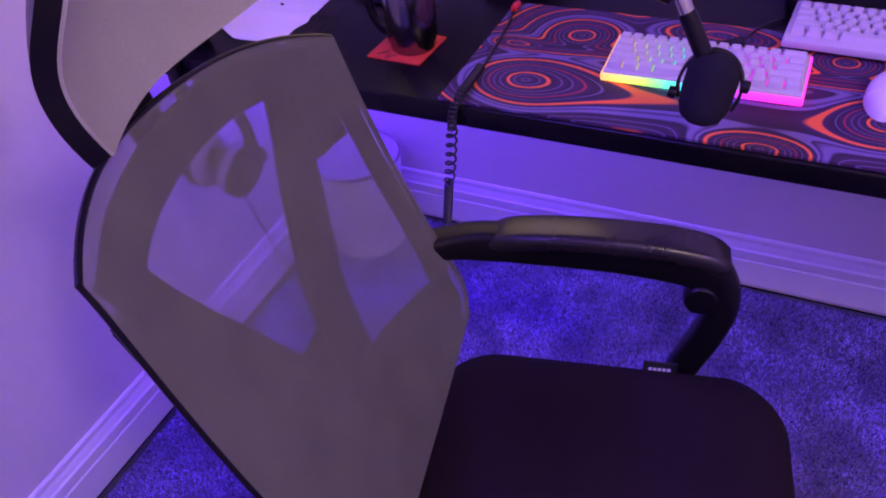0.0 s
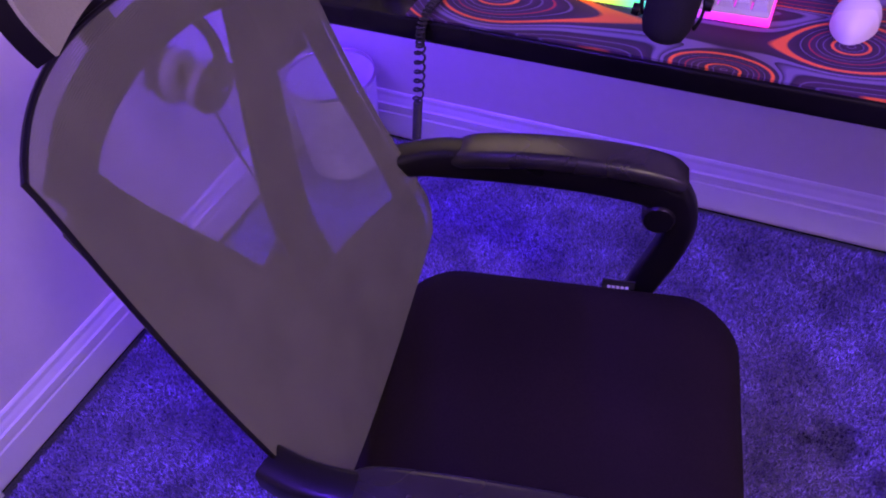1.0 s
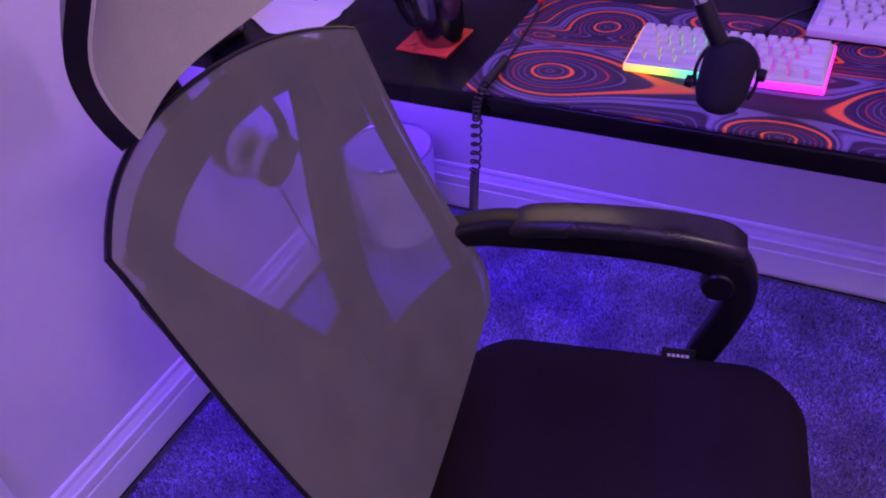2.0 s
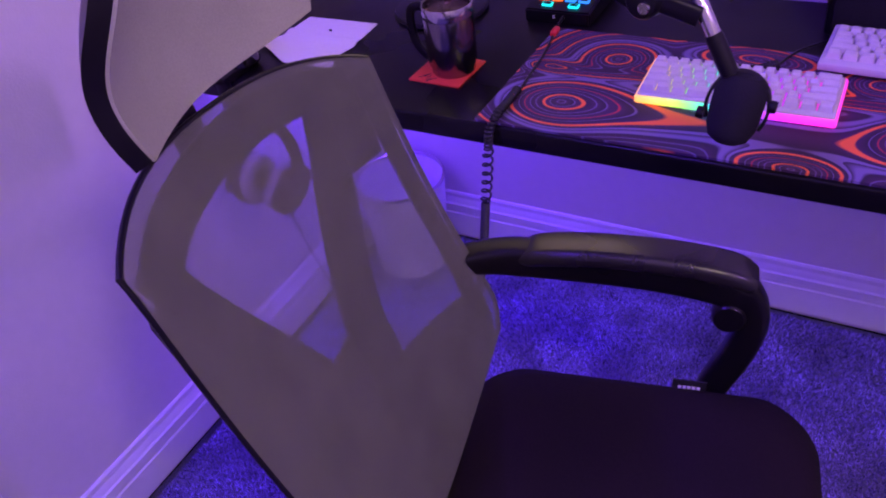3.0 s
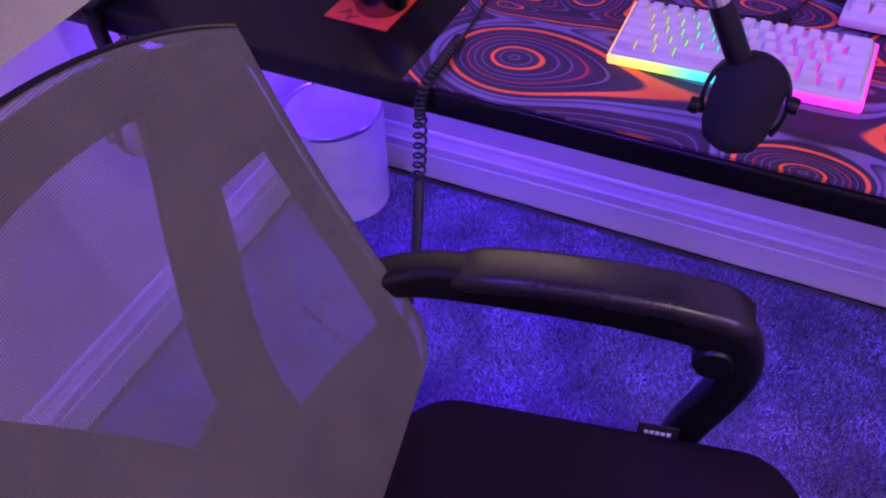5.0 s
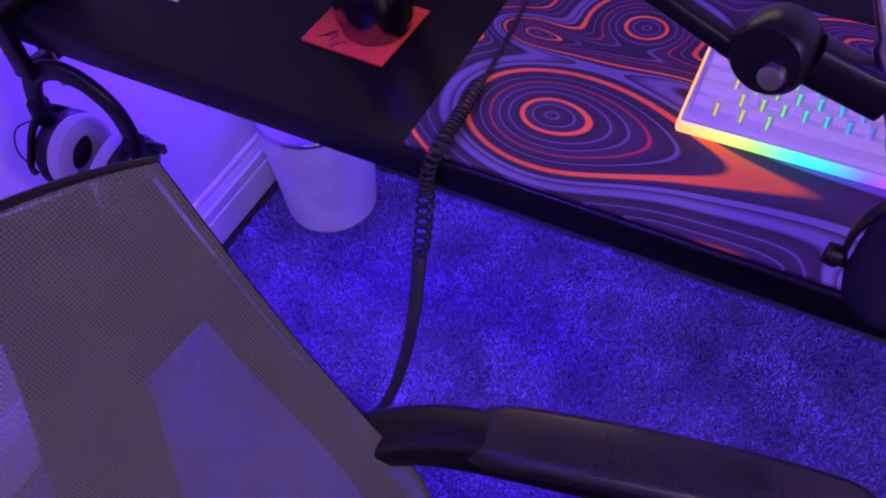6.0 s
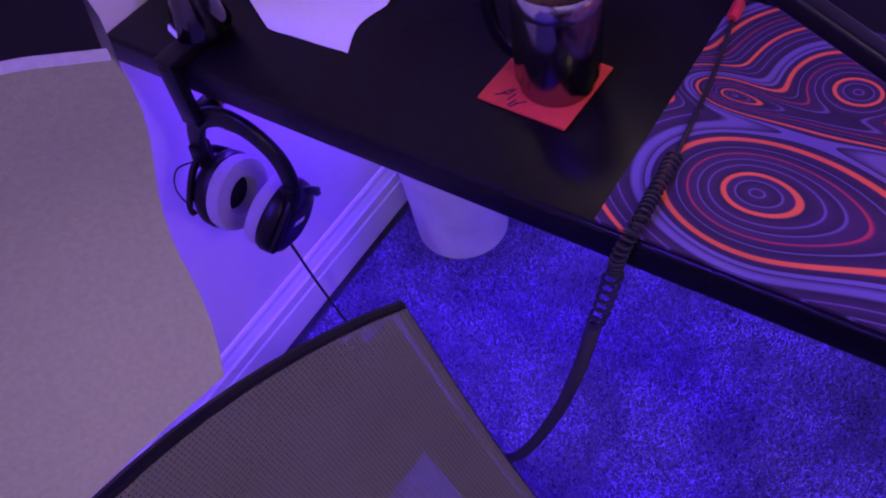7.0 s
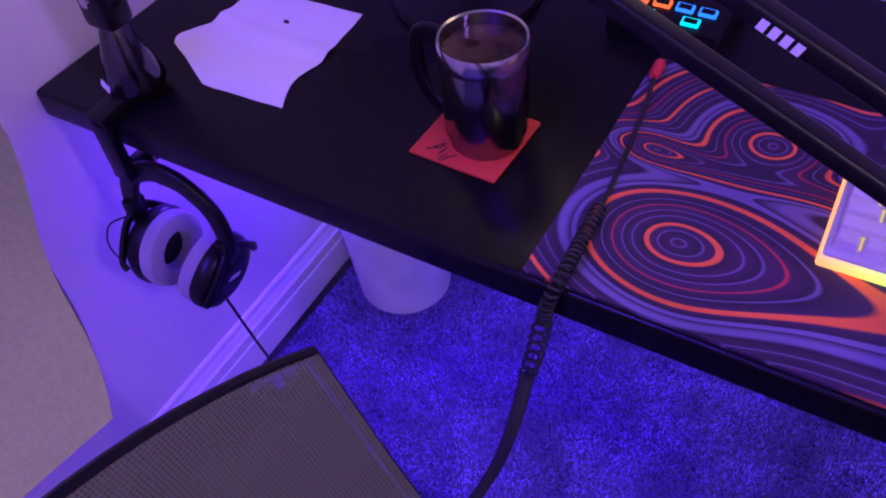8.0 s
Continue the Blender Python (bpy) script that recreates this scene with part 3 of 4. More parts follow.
# ==== paper, torn along two sides and slightly curled
def paper_sheet():
    A, B, C, E, D = (Vector(q) for q in ((0.100, -0.284), (0.264, -0.281), (0.282, -0.470), (0.173, -0.475), (0.095, -0.434)))

    def f(a, b):
        low = D.lerp(E, a / 0.42) if a < 0.42 else E.lerp(C, (a - 0.42) / 0.58)
        p = A.lerp(B, a) * b + low * (1 - b)
        w = 0.004 * noise.noise(Vector((a * 6, b * 6, 1.7)))
        if a > 0.8 and b < 0.45:
            p.x -= 0.012 * math.sin(math.pi * b / 0.45) * (a - 0.8) / 0.2
        if a < 0.2 and b < 0.4:
            p.x -= 0.016 * math.sin(math.pi * min(1, b / 0.4)) * (0.2 - a) / 0.2
        lift = 0.010 * max(0, 0.25 - b) * max(0, 0.5 - a) * 8 + 0.004 * math.exp(-((b - 0.55) / 0.06) ** 2)
        return (p.x + 0.3 * w, p.y + 0.3 * w, DZ + 0.0012 + lift)

    return tagged(part("paper", bm_sheet(f, 24, 24, 0.0006), M_PAPER), "creased white paper sheet with a torn corner", "paper")


paper_sheet()
part("scribble", bm_box(0.184, 0.190, -0.336, -0.3335, DZ + 0.0020, DZ + 0.0050), M_BLACK, bpy.data.objects["paper"], "small dark pen mark")

# ==== keyboards


def glow_ring(name, strength):
    m = mat(name, (0.25, 0.25, 0.25), 0.35, bump=0.0)
    nt = m.node_tree
    p = nt.nodes["Principled BSDF"]
    tc = nt.nodes.new("ShaderNodeTexCoord")
    sx = nt.nodes.new("ShaderNodeSeparateXYZ")
    ramp = nt.nodes.new("ShaderNodeValToRGB")
    stops = [(0.0, (1, 0.45, 0.02)), (0.10, (1, 0.75, 0.03)), (0.22, (0.45, 1, 0.05)), (0.34, (0.0, 1, 0.55)), (0.44, (0.0, 0.6, 1)), (0.54, (0.15, 0.1, 1)), (0.66, (0.7, 0.0, 1)), (0.8, (1, 0.0, 0.75)), (1.0, (1, 0.0, 0.55))]
    while len(ramp.color_ramp.elements) < len(stops):
        ramp.color_ramp.elements.new(0.5)
    for e, (pos, c) in zip(ramp.color_ramp.elements, stops):
        e.position, e.color = pos, c + (1,)
    mp = nt.nodes.new("ShaderNodeMapRange")
    mp.inputs[1].default_value, mp.inputs[2].default_value = 0.0, 0.3
    nt.links.new(tc.outputs["Object"], sx.inputs[0])
    nt.links.new(sx.outputs[0], mp.inputs[0])
    nt.links.new(mp.outputs[0], ramp.inputs[0])
    nt.links.new(ramp.outputs[0], p.inputs["Emission Color"])
    p.inputs["Emission Strength"].default_value = strength
    return m


M_RAINBOW, M_RAINDIM = glow_ring("rainbow_case", 1.5), glow_ring("rainbow_keys", 0.9)
ROWS_60 = [[1] * 13 + [2], [1.5] + [1] * 12 + [1.5], [1.75] + [1] * 11 + [2.25], [2.25] + [1] * 10 + [2.75], [1.25, 1.25, 1.25, 6.25, 1.25, 1.25, 1.25, 1.25]]


def key_bm(w, d, h):
    bm = bmesh.new()
    lo = [bm.verts.new((x * w / 2, y * d / 2, 0)) for x, y in ((-1, -1), (1, -1), (1, 1), (-1, 1))]
    hi = [bm.verts.new((x * (w / 2 - 0.0022), y * (d / 2 - 0.0022) + 0.0006, h)) for x, y in ((-1, -1), (1, -1), (1, 1), (-1, 1))]
    bm.faces.new(hi)
    bm.faces.new(lo[::-1])
    for k in range(4):
        bm.faces.new((lo[k], lo[(k + 1) % 4], hi[(k + 1) % 4], hi[k]))
    bmesh.ops.bevel(bm, geom=[e for e in bm.edges if any(v.co.z > h / 2 for v in e.verts)], offset=0.0012, segments=1, affect="EDGES")
    return bm


def keyboard(m, label, lit, width=0.297, depth=0.112, rows=ROWS_60, unit=0.019):
    kb = thing("keyboard", m, label, "keyboard")
    part("case", bm_box(0, width, 0, depth, 0.006, 0.019, 0.003), M_KEYCASE, kb)
    if lit:
        part("light_ring", bm_box(-0.003, width + 0.003, -0.003, depth + 0.003, 0.002, 0.0155, 0.003), M_RAINBOW, kb, "translucent edge glowing in rainbow colours")
        part("key_glow", bm_box(0.010, width - 0.010, 0.012, depth - 0.012, 0.0188, 0.0206), M_RAINDIM, kb, "rainbow light between the keys")
    meshes = {}
    off = (width - 15 * unit) / 2 if rows is ROWS_60 else 0.006
    for r, row in enumerate(rows):
        x = off
        y = depth / 2 + unit * (len(rows) / 2 - r - 0.5)
        for w in row:
            if w not in meshes:
                ob = part("key", key_bm(w * unit - 0.0016, unit - 0.0016, 0.0095), M_KEY, kb, smooth=False)
                meshes[w] = ob.data
            else:
                ob = new("key", meshes[w])
                ob.parent = kb
            ob.location = (x + w * unit / 2, y, 0.0195)
            x += w * unit
    for x in (0.03, width - 0.03):
        part("foot", bm_box(x - 0.01, x + 0.01, 0.01, 0.02, -0.001, 0.006), M_BLACK, kb)
        part("foot", bm_box(x - 0.01, x + 0.01, depth - 0.02, depth - 0.01, -0.01, 0.006), M_BLACK, kb)
    return kb


keyboard(pose(0.844, -0.448, DZ + 0.0045, 4.5, 0, 0.8), "white compact keyboard glowing with rainbow backlight", True, 0.281, 0.106, ROWS_60, 0.0183)
keyboard(pose(1.076, -0.288, DZ + 0.0045, 4, 0, -3), "unlit white keyboard behind the glowing one", False, 0.362, 0.125, [[1] * 18, [1.5] + [1] * 12 + [1.5, 1, 1, 1], [1.75] + [1] * 11 + [2.25, 1, 1, 1], [2.25] + [1] * 10 + [2.75, 1, 1, 1], [1.25, 1.25, 1.25, 6.25, 1.25, 1.25, 1.25, 1.25, 1, 1, 1]])

# ==== mouse
mouse = thing("mouse", pose(1.234, -0.394, DZ + 0.0038, 0, 0, -6), "white glossy computer mouse on the desk mat", "mouse")


def mouse_point(a, b, k=1.0):
    th = 2 * math.pi * a
    r = math.cos(b * math.pi / 2) ** 0.45
    return Vector((0.0315 * k * r * math.cos(th) * (1 - 0.12 * math.sin(th) ** 2), 0.059 * k * r * math.sin(th), 0.001 + 0.037 * b ** 0.7 * (1 - 0.12 * math.sin(th) * r)))


bm = bmesh.new()
R = [[bm.verts.new(mouse_point(k / 32, j / 12)) for k in range(32)] for j in range(12)]
top = bm.verts.new((0, 0, 0.038))
for a, b in zip(R, R[1:]):
    for k in range(32):
        bm.faces.new((a[k], a[(k + 1) % 32], b[(k + 1) % 32], b[k]))
for k in range(32):
    bm.faces.new((R[-1][k], R[-1][(k + 1) % 32], top))
bm.faces.new(R[0][::-1])
part("shell", bm, M_MOUSE, mouse)
part("wheel", bm_lathe([(0, -0.004), (0.009, -0.004), (0.0095, 0), (0.009, 0.004), (0, 0.004)], 18, None, pose(0, 0.036, 0.027, 0, 90, 0)), M_BLACK, mouse, "dark scroll wheel")


# ==== boom arm with microphone
boom = thing("boom_arm", pose(0, 0, 0), "black sprung microphone arm clamped to the desk corner", "microphone arm")
bx, by = 0.112, -0.515
clamp = part("clamp", bm_box(bx - 0.014, bx + 0.014, by - 0.070, by - 0.0555, 0.682, 0.772, 0.004), M_BLACK, boom)
part("clamp_top", bm_box(bx - 0.014, bx + 0.014, by - 0.070, by + 0.03, 0.7602, 0.776, 0.003), M_BLACK, clamp)
part("clamp_foot", bm_box(bx - 0.014, bx + 0.014, by - 0.070, by + 0.01, 0.68, 0.691, 0.003), M_BLACK, clamp)
part("clamp_screw", bm_lathe([(0, 0.655), (0.006, 0.655), (0.006, 0.668), (0.004, 0.670), (0.004, 0.712), (0.011, 0.714), (0.011, 0.7215), (0, 0.7215)], 16, None, pose(bx + 0.020, by - 0.035, 0)), M_BRASS, clamp, "brass clamp screw")
cone = part("cone_base", bm_lathe([(0, 0.776), (0.034, 0.776), (0.035, 0.78), (0.016, 0.846), (0.013, 0.852), (0, 0.852)], 32, None, pose(bx, by, 0)), M_DARKSTEEL, boom, "polished dark cone")
part("print", bm_box(-0.011, 0.011, -0.0005, 0.0005, -0.0035, 0.0035), M_MARK, cone, "white printed bar").matrix_local = pose(bx - 0.012, by - 0.0312, 0.7865, -22, 0, -20)
part("swivel", bm_box(bx - 0.02, bx + 0.022, by - 0.018, by + 0.018, 0.852, 0.913, 0.008, 3), M_BLACK, boom)
part("pivot_bolt", bm_lathe([(0, 0), (0.007, 0), (0.006, 0.004), (0, 0.005)], 14, None, pose(bx, by - 0.0178, 0.888, 90, 0, 0)), M_STEEL, boom)
EL, JT = Vector((0.50, -0.62, 1.19)), Vector((0.898, -0.630, 1.013))
P0 = Vector((bx + 0.012, by, 0.892))
for off in (-0.014, 0.016):
    part("lower_bar", bm_sweep([P0 + Vector((0, 0, off)), EL + Vector((0, 0, off))], lambda s: rrect(0.014, 0.012, 0.003)), M_BLACK, boom)
    part("upper_bar", bm_sweep([EL + Vector((0, 0, off * 1.5 + 0.01)), JT + Vector((0, 0, off * 1.5 + 0.012))], lambda s: rrect(0.013, 0.012, 0.003)), M_BLACK, boom)


def coil_path(path, r, turns, per=10):
    """A helix round a path."""
    P = [Vector(p) for p in path]
    L = [0.0]
    for a, b in zip(P, P[1:]):
        L.append(L[-1] + (b - a).length)
    out, n = [], int(turns * per)
    side = None
    k = 0
    for i in range(n + 1):
        d = L[-1] * i / n
        while k < len(P) - 2 and L[k + 1] < d:
            k += 1
        t = (P[k + 1] - P[k]).normalized()
        p = P[k] + (P[k + 1] - P[k]) * ((d - L[k]) / max(1e-9, L[k + 1] - L[k]))
        side = (side - t * side.dot(t)).normalized() if side else t.orthogonal().normalized()
        a = 2 * math.pi * i / per
        out.append(p + (side * math.cos(a) + t.cross(side) * math.sin(a)) * r)
    return out


part("spring", tube(coil_path([P0 + (EL - P0) * 0.06 + Vector((0, -0.012, 0.0)), P0 + (EL - P0) * 0.42 + Vector((0, -0.012, 0))], 0.007, 34, 8), 0.0013, 5), M_STEEL, boom, "steel tension spring")
part("elbow", bm_lathe([(0, -0.02), (0.028, -0.02), (0.03, -0.016), (0.03, 0.016), (0.028, 0.02), (0, 0.02)], 24, None, pose(EL.x, EL.y, EL.z + 0.005, 90, 0, 0)), M_BLACK, boom)
jt = part("joint", bm_lathe([(0, -0.015), (0.019, -0.015), (0.022, -0.011), (0.022, 0.011), (0.019, 0.015), (0, 0.015)], 28, None, pose(JT.x + 0.012, JT.y, JT.z, 84, 0, -12)), M_BLACK, boom)
part("joint_bolt", bm_lathe([(0, 0.0), (0.008, 0.0), (0.007, 0.004), (0, 0.005)], 16, None, pose(JT.x + 0.015, JT.y - 0.018, JT.z - 0.003, 84, 0, -12)), M_STEEL, jt)
part("joint_arm", bm_sweep([JT + Vector((0.03, 0, 0)), (0.972, -0.624, 0.996)], lambda s: rrect(0.02, 0.026, 0.006)), M_BLACK, boom)
bar = JT - EL
side = Vector((bar.y, -bar.x, 0)).normalized()
for k in range(4):
    spot = EL + Vector((0, 0, 0.034)) + bar * (0.70 + 0.015 * k) + side * 0.0062
    part("print", bm_box(-0.0022, 0.0022, -0.0004, 0.0004, -0.0032, 0.0032), M_MARK, boom, "white printed block").matrix_local = pose(spot.x, spot.y, spot.z, 0, -math.degrees(math.asin(bar.z / bar.length)), math.degrees(math.atan2(bar.y, bar.x)))
part("boom_cable", tube(smooth_path([(0.905, -0.622, 1.054), (0.945, -0.630, 1.069), (0.957, -0.624, 1.086), (0.955, -0.618, 1.064)], 8), 0.0032, 8), M_CORD, boom)

mic = thing("microphone", pose(0, 0, 0), "black microphone with foam windscreen hanging over the desk mat", "microphone")
A, B = Vector((0.960, -0.619, 1.030)), Vector((1.012, -0.626, 0.929))
ax = (B - A).to_track_quat("Z", "Y").to_matrix().to_4x4()
part("stem_upper", bm_lathe([(0, -0.035), (0.005, -0.035), (0.006, 0.0), (0.009, 0.004), (0.0095, 0.062), (0.0, 0.062)], 20, None, Matrix.Translation(A) @ ax), M_STEEL, mic, "brushed steel barrel")
part("stem_lower", bm_lathe([(0, 0.062), (0.010, 0.062), (0.011, 0.068), (0.011, 0.115), (0.0, 0.12)], 20, None, Matrix.Translation(A) @ ax), M_BLACK, mic)
C = Vector((1.025, -0.629, 0.886))
mrot = Matrix.Translation(C) @ pose(0, 0, 0, -18, 8, 0) @ Matrix.Diagonal((0.78, 0.78, 0.82, 1))
part("windscreen", bm_lathe([(0, -0.056), (0.018, -0.055), (0.031, -0.047), (0.038, -0.030), (0.040, -0.005), (0.040, 0.020), (0.036, 0.038), (0.026, 0.048), (0, 0.050)], 36, None, mrot), M_FOAM, mic)
yoke = [mrot @ Vector((0.047 * math.cos(a), 0.004, 0.052 * math.sin(a))) for a in [radians(k) for k in range(-30, 211, 10)]]
part("yoke", bm_sweep(yoke, lambda s: rrect(0.004, 0.010, 0.0015), up=(0, 1, 0.2)), M_BLACK, mic)
for x in (-1, 1):
    part("yoke_knob", bm_lathe([(0, 0), (0.009, 0), (0.010, 0.004), (0.009, 0.012), (0, 0.013)], 14, None, mrot @ pose(x * 0.045, 0.004, -0.022 if x < 0 else 0.012, 0, 90 * x, 0)), M_BLACK, mic)

# ==== headphones, hanging from the clamp
hp = thing("headphones", pose(0.146, -0.566, 0.560, 0, 8, 4) @ Matrix.Scale(1.12, 4), "black over-ear headphones with grey velour pads, hanging from the clamp", "headphones")
band = smooth_path([(-0.056, 0, 0.010), (-0.063, 0, 0.045), (-0.053, 0, 0.088), (-0.026, 0, 0.113), (0, 0, 0.119), (0.026, 0, 0.113), (0.053, 0, 0.088), (0.063, 0, 0.045), (0.056, 0, 0.010)], 6)
part("headband", bm_sweep(band, lambda s: rrect(0.026 - 0.008 * abs(2 * s - 1), 0.011, 0.004), up=(0, 1, 0)), M_BLACK, hp)
for x in (-1, 1):
    tilt = pose(x * 0.034, 0, -0.018, 0, x * (90 + 9), 0)
    cup = part("ear_cup", bm_lathe([(0, -0.002), (0.046, -0.002), (0.048, 0.003), (0.047, 0.012), (0.040, 0.022), (0.028, 0.027), (0.020, 0.0275), (0, 0.0265)], 36, None, tilt), M_BLACK, hp)
    part("ear_pad", bm_lathe([(0.022, -0.002), (0.020, -0.010), (0.024, -0.019), (0.034, -0.022), (0.044, -0.018), (0.047, -0.009), (0.045, -0.002)], 36, None, tilt), M_EARPAD, cup, "grey velour ear pad")
    part("driver_cloth", bm_lathe([(0, -0.006), (0.023, -0.006)], 24, None, tilt), M_FOAM, cup)
    part("fork", bm_sweep(smooth_path([(x * 0.061, 0, 0.035), (x * 0.064, 0.020, 0.020), (x * 0.059, 0.044, -0.012), (x * 0.053, 0.047, -0.022)], 5), lambda s: rrect(0.006, 0.010, 0.002)), M_BLACK, hp)
    part("fork", bm_sweep(smooth_path([(x * 0.061, 0, 0.035), (x * 0.064, -0.020, 0.020), (x * 0.059, -0.044, -0.012), (x * 0.053, -0.047, -0.022)], 5), lambda s: rrect(0.006, 0.010, 0.002)), M_BLACK, hp)
    part("slider", bm_box(x * 0.062 - 0.008, x * 0.062 + 0.008, -0.011, 0.011, 0.018, 0.052, 0.003), M_BLACK, hp)
    part("band_screw", bm_lathe([(0, 0), (0.003, 0), (0.002, 0.0015), (0, 0.002)], 10, None, pose(x * 0.0705, 0, 0.040, 0, 90 * x, 0)), M_STEEL, hp)
part("link_wire", tube(smooth_path([(-0.064, -0.01, 0.03), (-0.088, -0.022, 0.012), (-0.092, -0.03, -0.02), (-0.066, -0.035, -0.04)], 6), 0.0011, 6), M_CORD, hp)
part("print", bm_box(-0.012, 0.012, -0.0035, 0.0035, 0, 0.0006), M_MARK, hp, "pale printed bar").matrix_local = pose(0.0605, 0.0, -0.018, 0, 99, 0) @ pose(0, 0, 0.0004, 0, 0, 60)

# ==== the coiled cord: cup, floor, desk edge, mixer
cord = thing("headphone_cord", pose(0, 0, 0), "black coiled headphone cord sagging from the desk edge to the carpet", "cord")
HE = (0.168, -0.560, 0.470)
LOW = (0.478, -0.552, 0.060)
thin = smooth_path([HE, (0.196, -0.556, 0.352), (0.250, -0.555, 0.227), (0.318, -0.554, 0.150)], 8)
part("cord_straight", tube(thin, 0.0021, 7), M_CORD, cord)
loose = smooth_path([(0.318, -0.554, 0.150), (0.360, -0.553, 0.112), (0.410, -0.552, 0.078), LOW], 8)
part("cord_loose_coil", tube(coil_path(loose, 0.0055, 19, 10), 0.0019, 6), M_CORD, cord)
tight = smooth_path([LOW, (0.512, -0.554, 0.120), (0.550, -0.558, 0.232), (0.588, -0.564, 0.375), (0.614, -0.569, 0.505), (0.630, -0.572, 0.610)], 8)
part("cord_tight_coil", tube(coil_path(tight, 0.0062, 118, 9), 0.0021, 5), M_CORD, cord)
loose2 = smooth_path([(0.630, -0.572, 0.610), (0.640, -0.575, 0.665), (0.648, -0.578, 0.720)], 8)
part("cord_open_coil", tube(coil_path(loose2, 0.0080, 6, 12), 0.0020, 6), M_CORD, cord)
over = smooth_path([(0.648, -0.578, 0.720), (0.653, -0.577, 0.755), (0.658, -0.558, 0.775), (0.656, -0.525, 0.7725), (0.654, -0.470, 0.7725)], 8)
part("cord_desk_coil", tube(coil_path(over, 0.0060, 24, 10), 0.0018, 6), M_CORD, cord)
part("cord_end", tube(smooth_path([(0.654, -0.470, 0.767), (0.650, -0.42, 0.7665), (0.641, -0.33, 0.7665), (0.630, -0.262, 0.7675)], 8), 0.0024, 7), M_CORD, cord)
plug = bm_lathe([(0, 0), (0.0045, 0), (0.0065, 0.006), (0.0065, 0.024), (0.005, 0.028), (0, 0.028)], 16, None, pose(0.630, -0.266, 0.7702, -90, 0, 3))
part("plug", plug, M_REDRUB, cord, "red plug sleeve")
part("plug_tip", bm_lathe([(0, 0), (0.0028, 0), (0.0028, 0.045), (0, 0.045)], 10, None, pose(0.6285, -0.240, 0.7735, -84, 0, 3)), M_BLACK, cord)


# ==== audio mixer with lit buttons
def glow(name, col, strength):
    return mat(name, tuple(0.5 * c for c in col), 0.4, bump=0.0, emit=col, strength=strength)


mixer = thing("audio_mixer", pose(0.549, -0.203, DZ, 0, 0, 0), "black audio mixer with glowing coloured buttons", "audio mixer")
bm = bmesh.new()
q = [(0, 0), (0, 0.026), (0.16, 0.048), (0.16, 0)]
rr = [[bm.verts.new((x, y, z)) for y, z in q] for x in (0, 0.128)]
for k in range(4):
    bm.faces.new((rr[0][k], rr[0][(k + 1) % 4], rr[1][(k + 1) % 4], rr[1][k]))
bm.faces.new(rr[0])
bm.faces.new(rr[1][::-1])
bmesh.ops.bevel(bm, geom=bm.edges[:], offset=0.003, segments=2, affect="EDGES")
part("mixer_body", bm, M_BLACK, mixer)
SL = math.degrees(math.atan2(0.022, 0.16))
M_BO, M_BB, M_BC, M_BM = glow("orange_light", (1.0, 0.16, 0.03), 1.6), glow("blue_light", (0.03, 0.25, 1.0), 1.6), glow("cyan_light", (0.0, 0.85, 0.9), 1.5), glow("magenta_light", (0.85, 0.05, 1.0), 1.6)
for x, y, m in ((0.026, 0.038, M_BO), (0.052, 0.038, M_BO), (0.078, 0.038, M_BB), (0.104, 0.038, M_BB), (0.039, 0.018, M_BC), (0.091, 0.018, M_BC)):
    fr = bm_box(-0.010, 0.010, -0.006, 0.006, 0, 0.004, 0.001)
    b = part("button", fr, m, mixer, "glowing button")
    b.matrix_local = pose(x, y, 0.0262 + y * 0.1375, SL, 0, 0)
    part("button_face", bm_box(-0.0075, 0.0075, -0.0038, 0.0038, 0.004, 0.0046), M_BLACK, b)
for k in range(8):
    h = 0.028 - 0.003 * k
    part("level_bar", bm_box(-0.0022, 0.0022, 0, h, 0, 0.0012), M_BM, mixer, "magenta level light").matrix_local = pose(0.02 + 0.0125 * k, 0.062, 0.0262 + 0.062 * 0.1375, SL, 0, 0)
for x in (0.058, 0.076):
    part("jack_mark", bm_box(x - 0.002, x + 0.002, -0.0008, 0.0004, 0.012, 0.018), M_MARK, mixer, "tiny pale mark")

# ==== stand behind the mug, dark box, cables
stand = thing("monitor", pose(0.36, -0.190, DZ), "black monitor on a post with round foot", "monitor")
part("stand_foot", bm_lathe([(0, 0.0002), (0.092, 0.0002), (0.095, 0.004), (0.092, 0.010), (0.05, 0.014), (0, 0.014)], 48), M_BLACK, stand)
part("screen_frame", bm_box(-0.18, 0.44, 0.0, 0.035, 0.37, 0.735, 0.006), M_BLACK, stand)
part("screen", bm_box(-0.172, 0.432, -0.004, -0.0005, 0.379, 0.727), M_SCREEN, stand, "dim warm glowing screen")
part("stand_post", bm_lathe([(0, 0.013), (0.020, 0.013), (0.017, 0.03), (0.017, 0.40), (0, 0.40)], 24, None, pose(-0.005, 0.02, 0)), M_BLACK, stand)
# plain black box for a dark panel with a small mark; no speaker known
spk = thing("speaker", pose(1.165, -0.108, DZ, 0, 0, -4), "black box with a small pale mark behind the white keyboard", "speaker")
part("speaker_body", bm_box(-0.10, 0.13, -0.045, 0.055, 0.0002, 0.16, 0.008, 3), M_BLACK, spk)
part("speaker_grille", bm_box(-0.088, 0.118, -0.049, -0.0455, 0.012, 0.148, 0.003), M_FOAM, spk)
part("print", bm_box(-0.085, -0.065, -0.0505, -0.0492, 0.09, 0.096), M_MARK, spk, "small pale mark")
wire = thing("wall_cable", pose(0, 0, 0), "thin black cable looping up the wall", "cable")
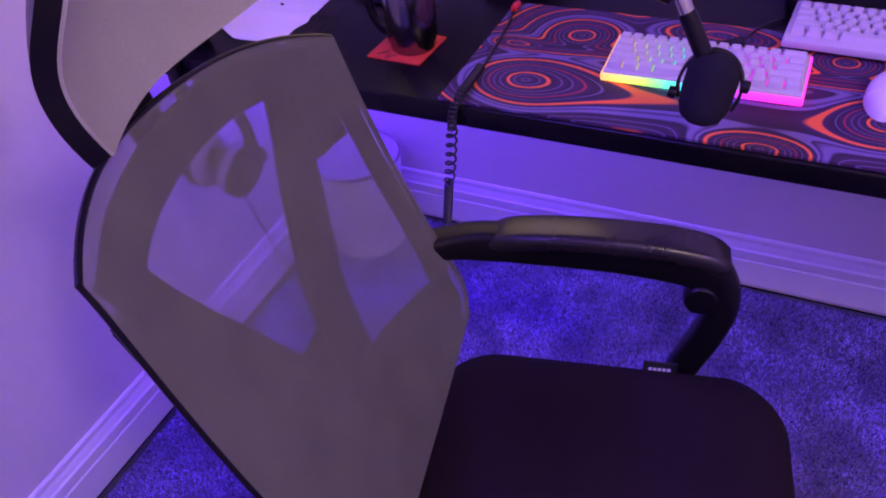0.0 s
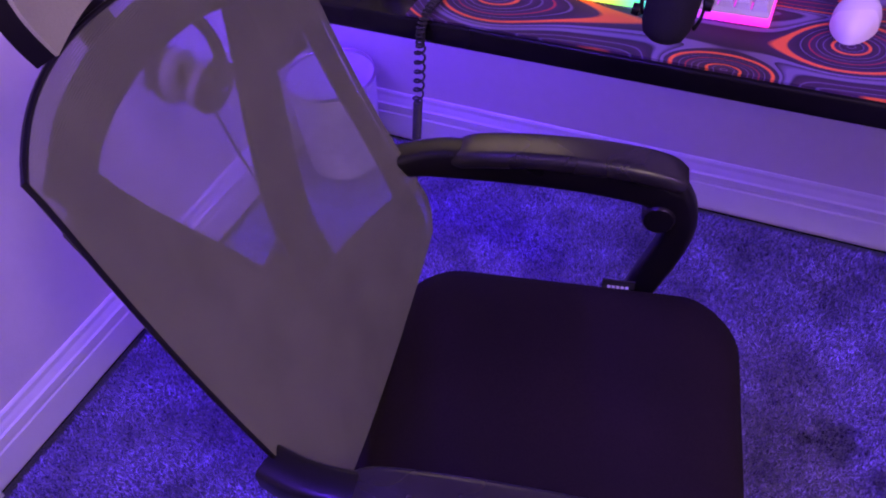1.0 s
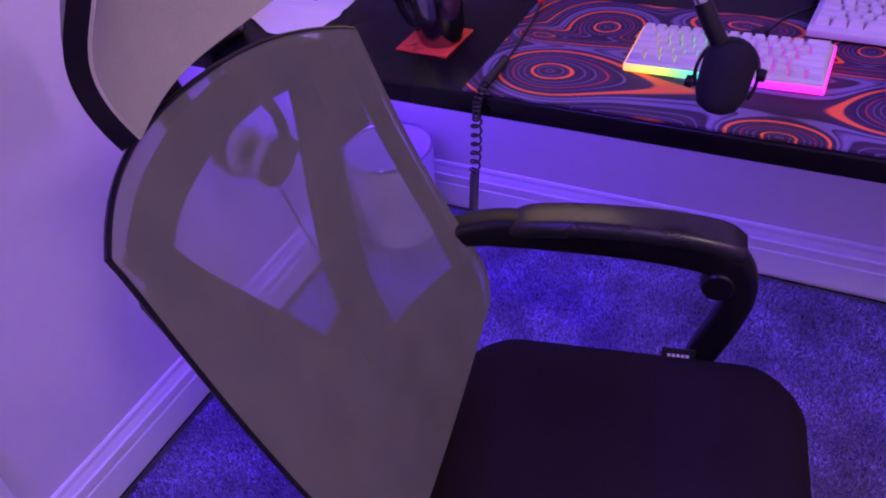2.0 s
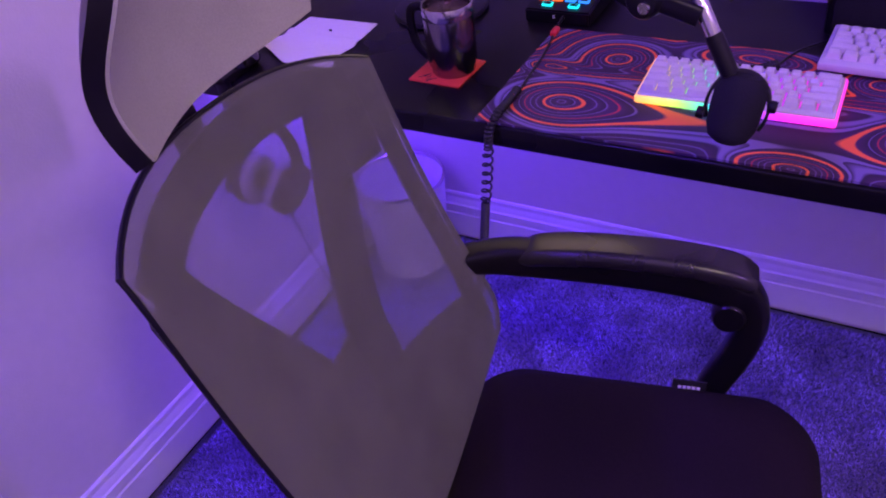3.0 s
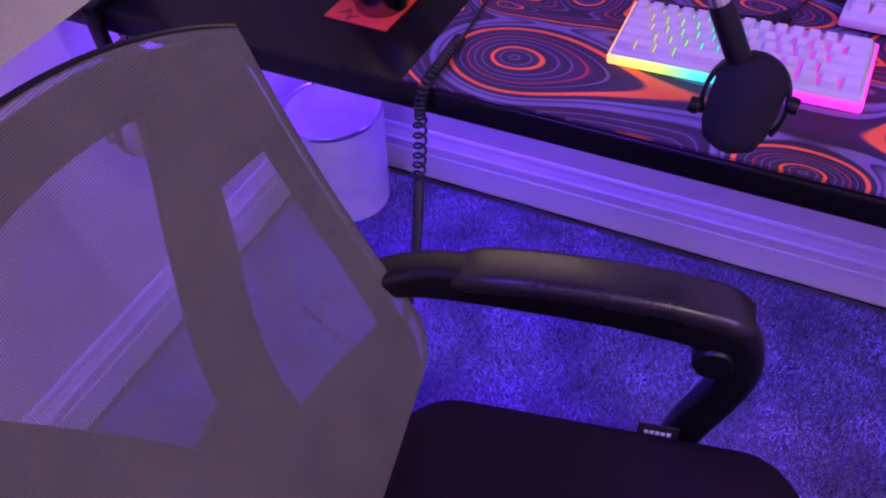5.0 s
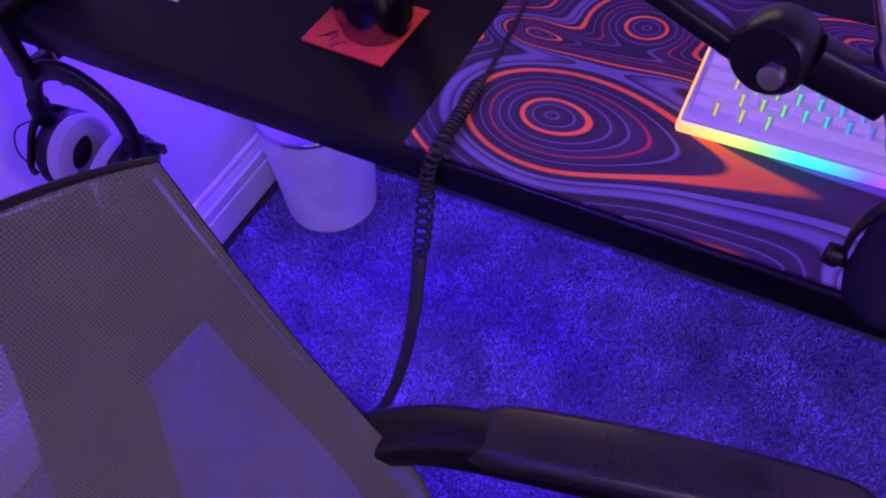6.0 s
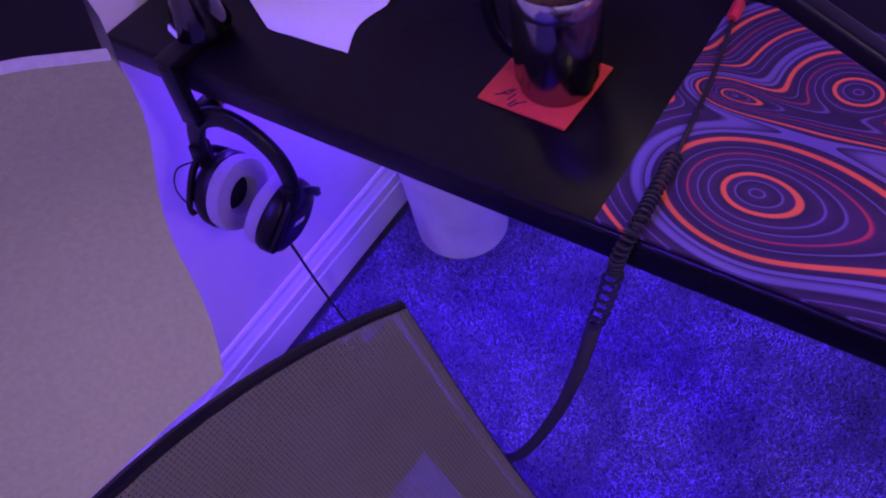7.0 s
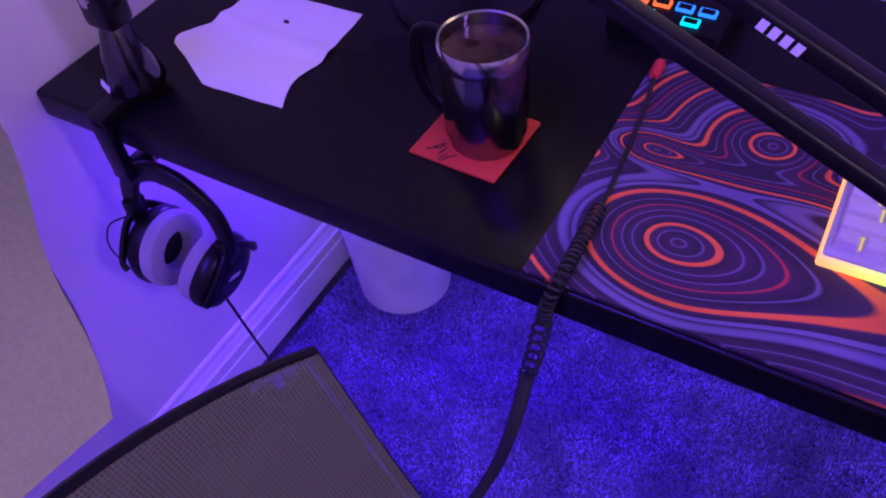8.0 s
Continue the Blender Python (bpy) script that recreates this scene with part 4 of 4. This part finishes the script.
part("wire", tube(smooth_path([(0.89, -0.05, 0.764), (0.93, -0.012, 0.82), (1.00, 0.008, 0.92), (1.06, 0.011, 1.02), (1.05, 0.011, 1.17)], 8), 0.0025, 7), M_CORD, wire)
kcab = thing("keyboard_cable", pose(0, 0, 0), "coiled black keyboard cable lying on the mat", "cable")
kp = smooth_path([(0.862, -0.325, 0.7735), (0.93, -0.318, 0.7735), (0.99, -0.315, 0.7735), (1.02, -0.290, 0.7735)], 8)
part("coil", tube(coil_path(kp, 0.0075, 40, 8), 0.0020, 5), M_CORD, kcab)
part("tail", tube(smooth_path([(1.02, -0.290, 0.7735), (1.03, -0.245, 0.768), (1.045, -0.21, 0.766), (1.09, -0.15, 0.763)], 8), 0.0022, 6), M_CORD, kcab)
part("connector", bm_box(0.859, 0.866, -0.346, -0.330, 0.772, 0.784, 0.002), M_REDRUB, kcab, "red connector")

# ==== coaster drawing
for k in range(7):
    a = 0.5 * k
    mk = part("drawing", bm_box(-0.006, 0.006, -0.0007, 0.0007, 0, 0.0005), M_TAG, coaster, "dark drawn stroke", smooth=False)
    mk.matrix_local = pose(-0.030 + 0.004 * k, -0.036 + 0.008 * math.sin(a * 2), 0.0041, 0, 0, 35 + 40 * math.sin(a))

# ==== ceiling lamp, out of view, that gives the warm light
lamp = thing("ceiling_lamp", pose(2.0, -1.9, ZC), "round frosted ceiling lamp", "ceiling lamp")
part("lamp_shade", bm_lathe([(0, -0.085), (0.13, -0.08), (0.165, -0.05), (0.17, -0.0002), (0, -0.0002)], 32), M_SHADE, lamp)
lamp.children[0].visible_shadow = False


# ==== carpet pile
def carpet_pile(n=430000):
    rng = np.random.default_rng(5)
    x = rng.uniform(0.012, 1.85, n)
    y = rng.uniform(-1.45, -0.012, n)
    a = rng.uniform(0, 2 * math.pi, n)
    h = rng.uniform(0.006, 0.011, n)
    w = rng.uniform(0.0011, 0.0024, n)
    lean = rng.normal(0, 0.0045, (n, 2))
    co = np.zeros((n * 3, 3))
    co[0::3] = np.stack([x - w * np.cos(a), y - w * np.sin(a), np.full(n, -0.006)], 1)
    co[1::3] = np.stack([x + w * np.cos(a), y + w * np.sin(a), np.full(n, -0.006)], 1)
    co[2::3] = np.stack([x + lean[:, 0], y + lean[:, 1], h - 0.006], 1)
    me = bpy.data.meshes.new("carpet_pile")
    me.vertices.add(n * 3)
    me.vertices.foreach_set("co", co.ravel())
    me.loops.add(n * 3)
    me.loops.foreach_set("vertex_index", np.arange(n * 3, dtype=np.int32))
    me.polygons.add(n)
    me.polygons.foreach_set("loop_start", np.arange(0, n * 3, 3, dtype=np.int32))
    me.update()
    me.validate()
    me.materials.append(M_PILE)
    return tagged(new("carpet_pile", me), "short soft grey carpet pile", "carpet", "", "stuff")


carpet_pile()
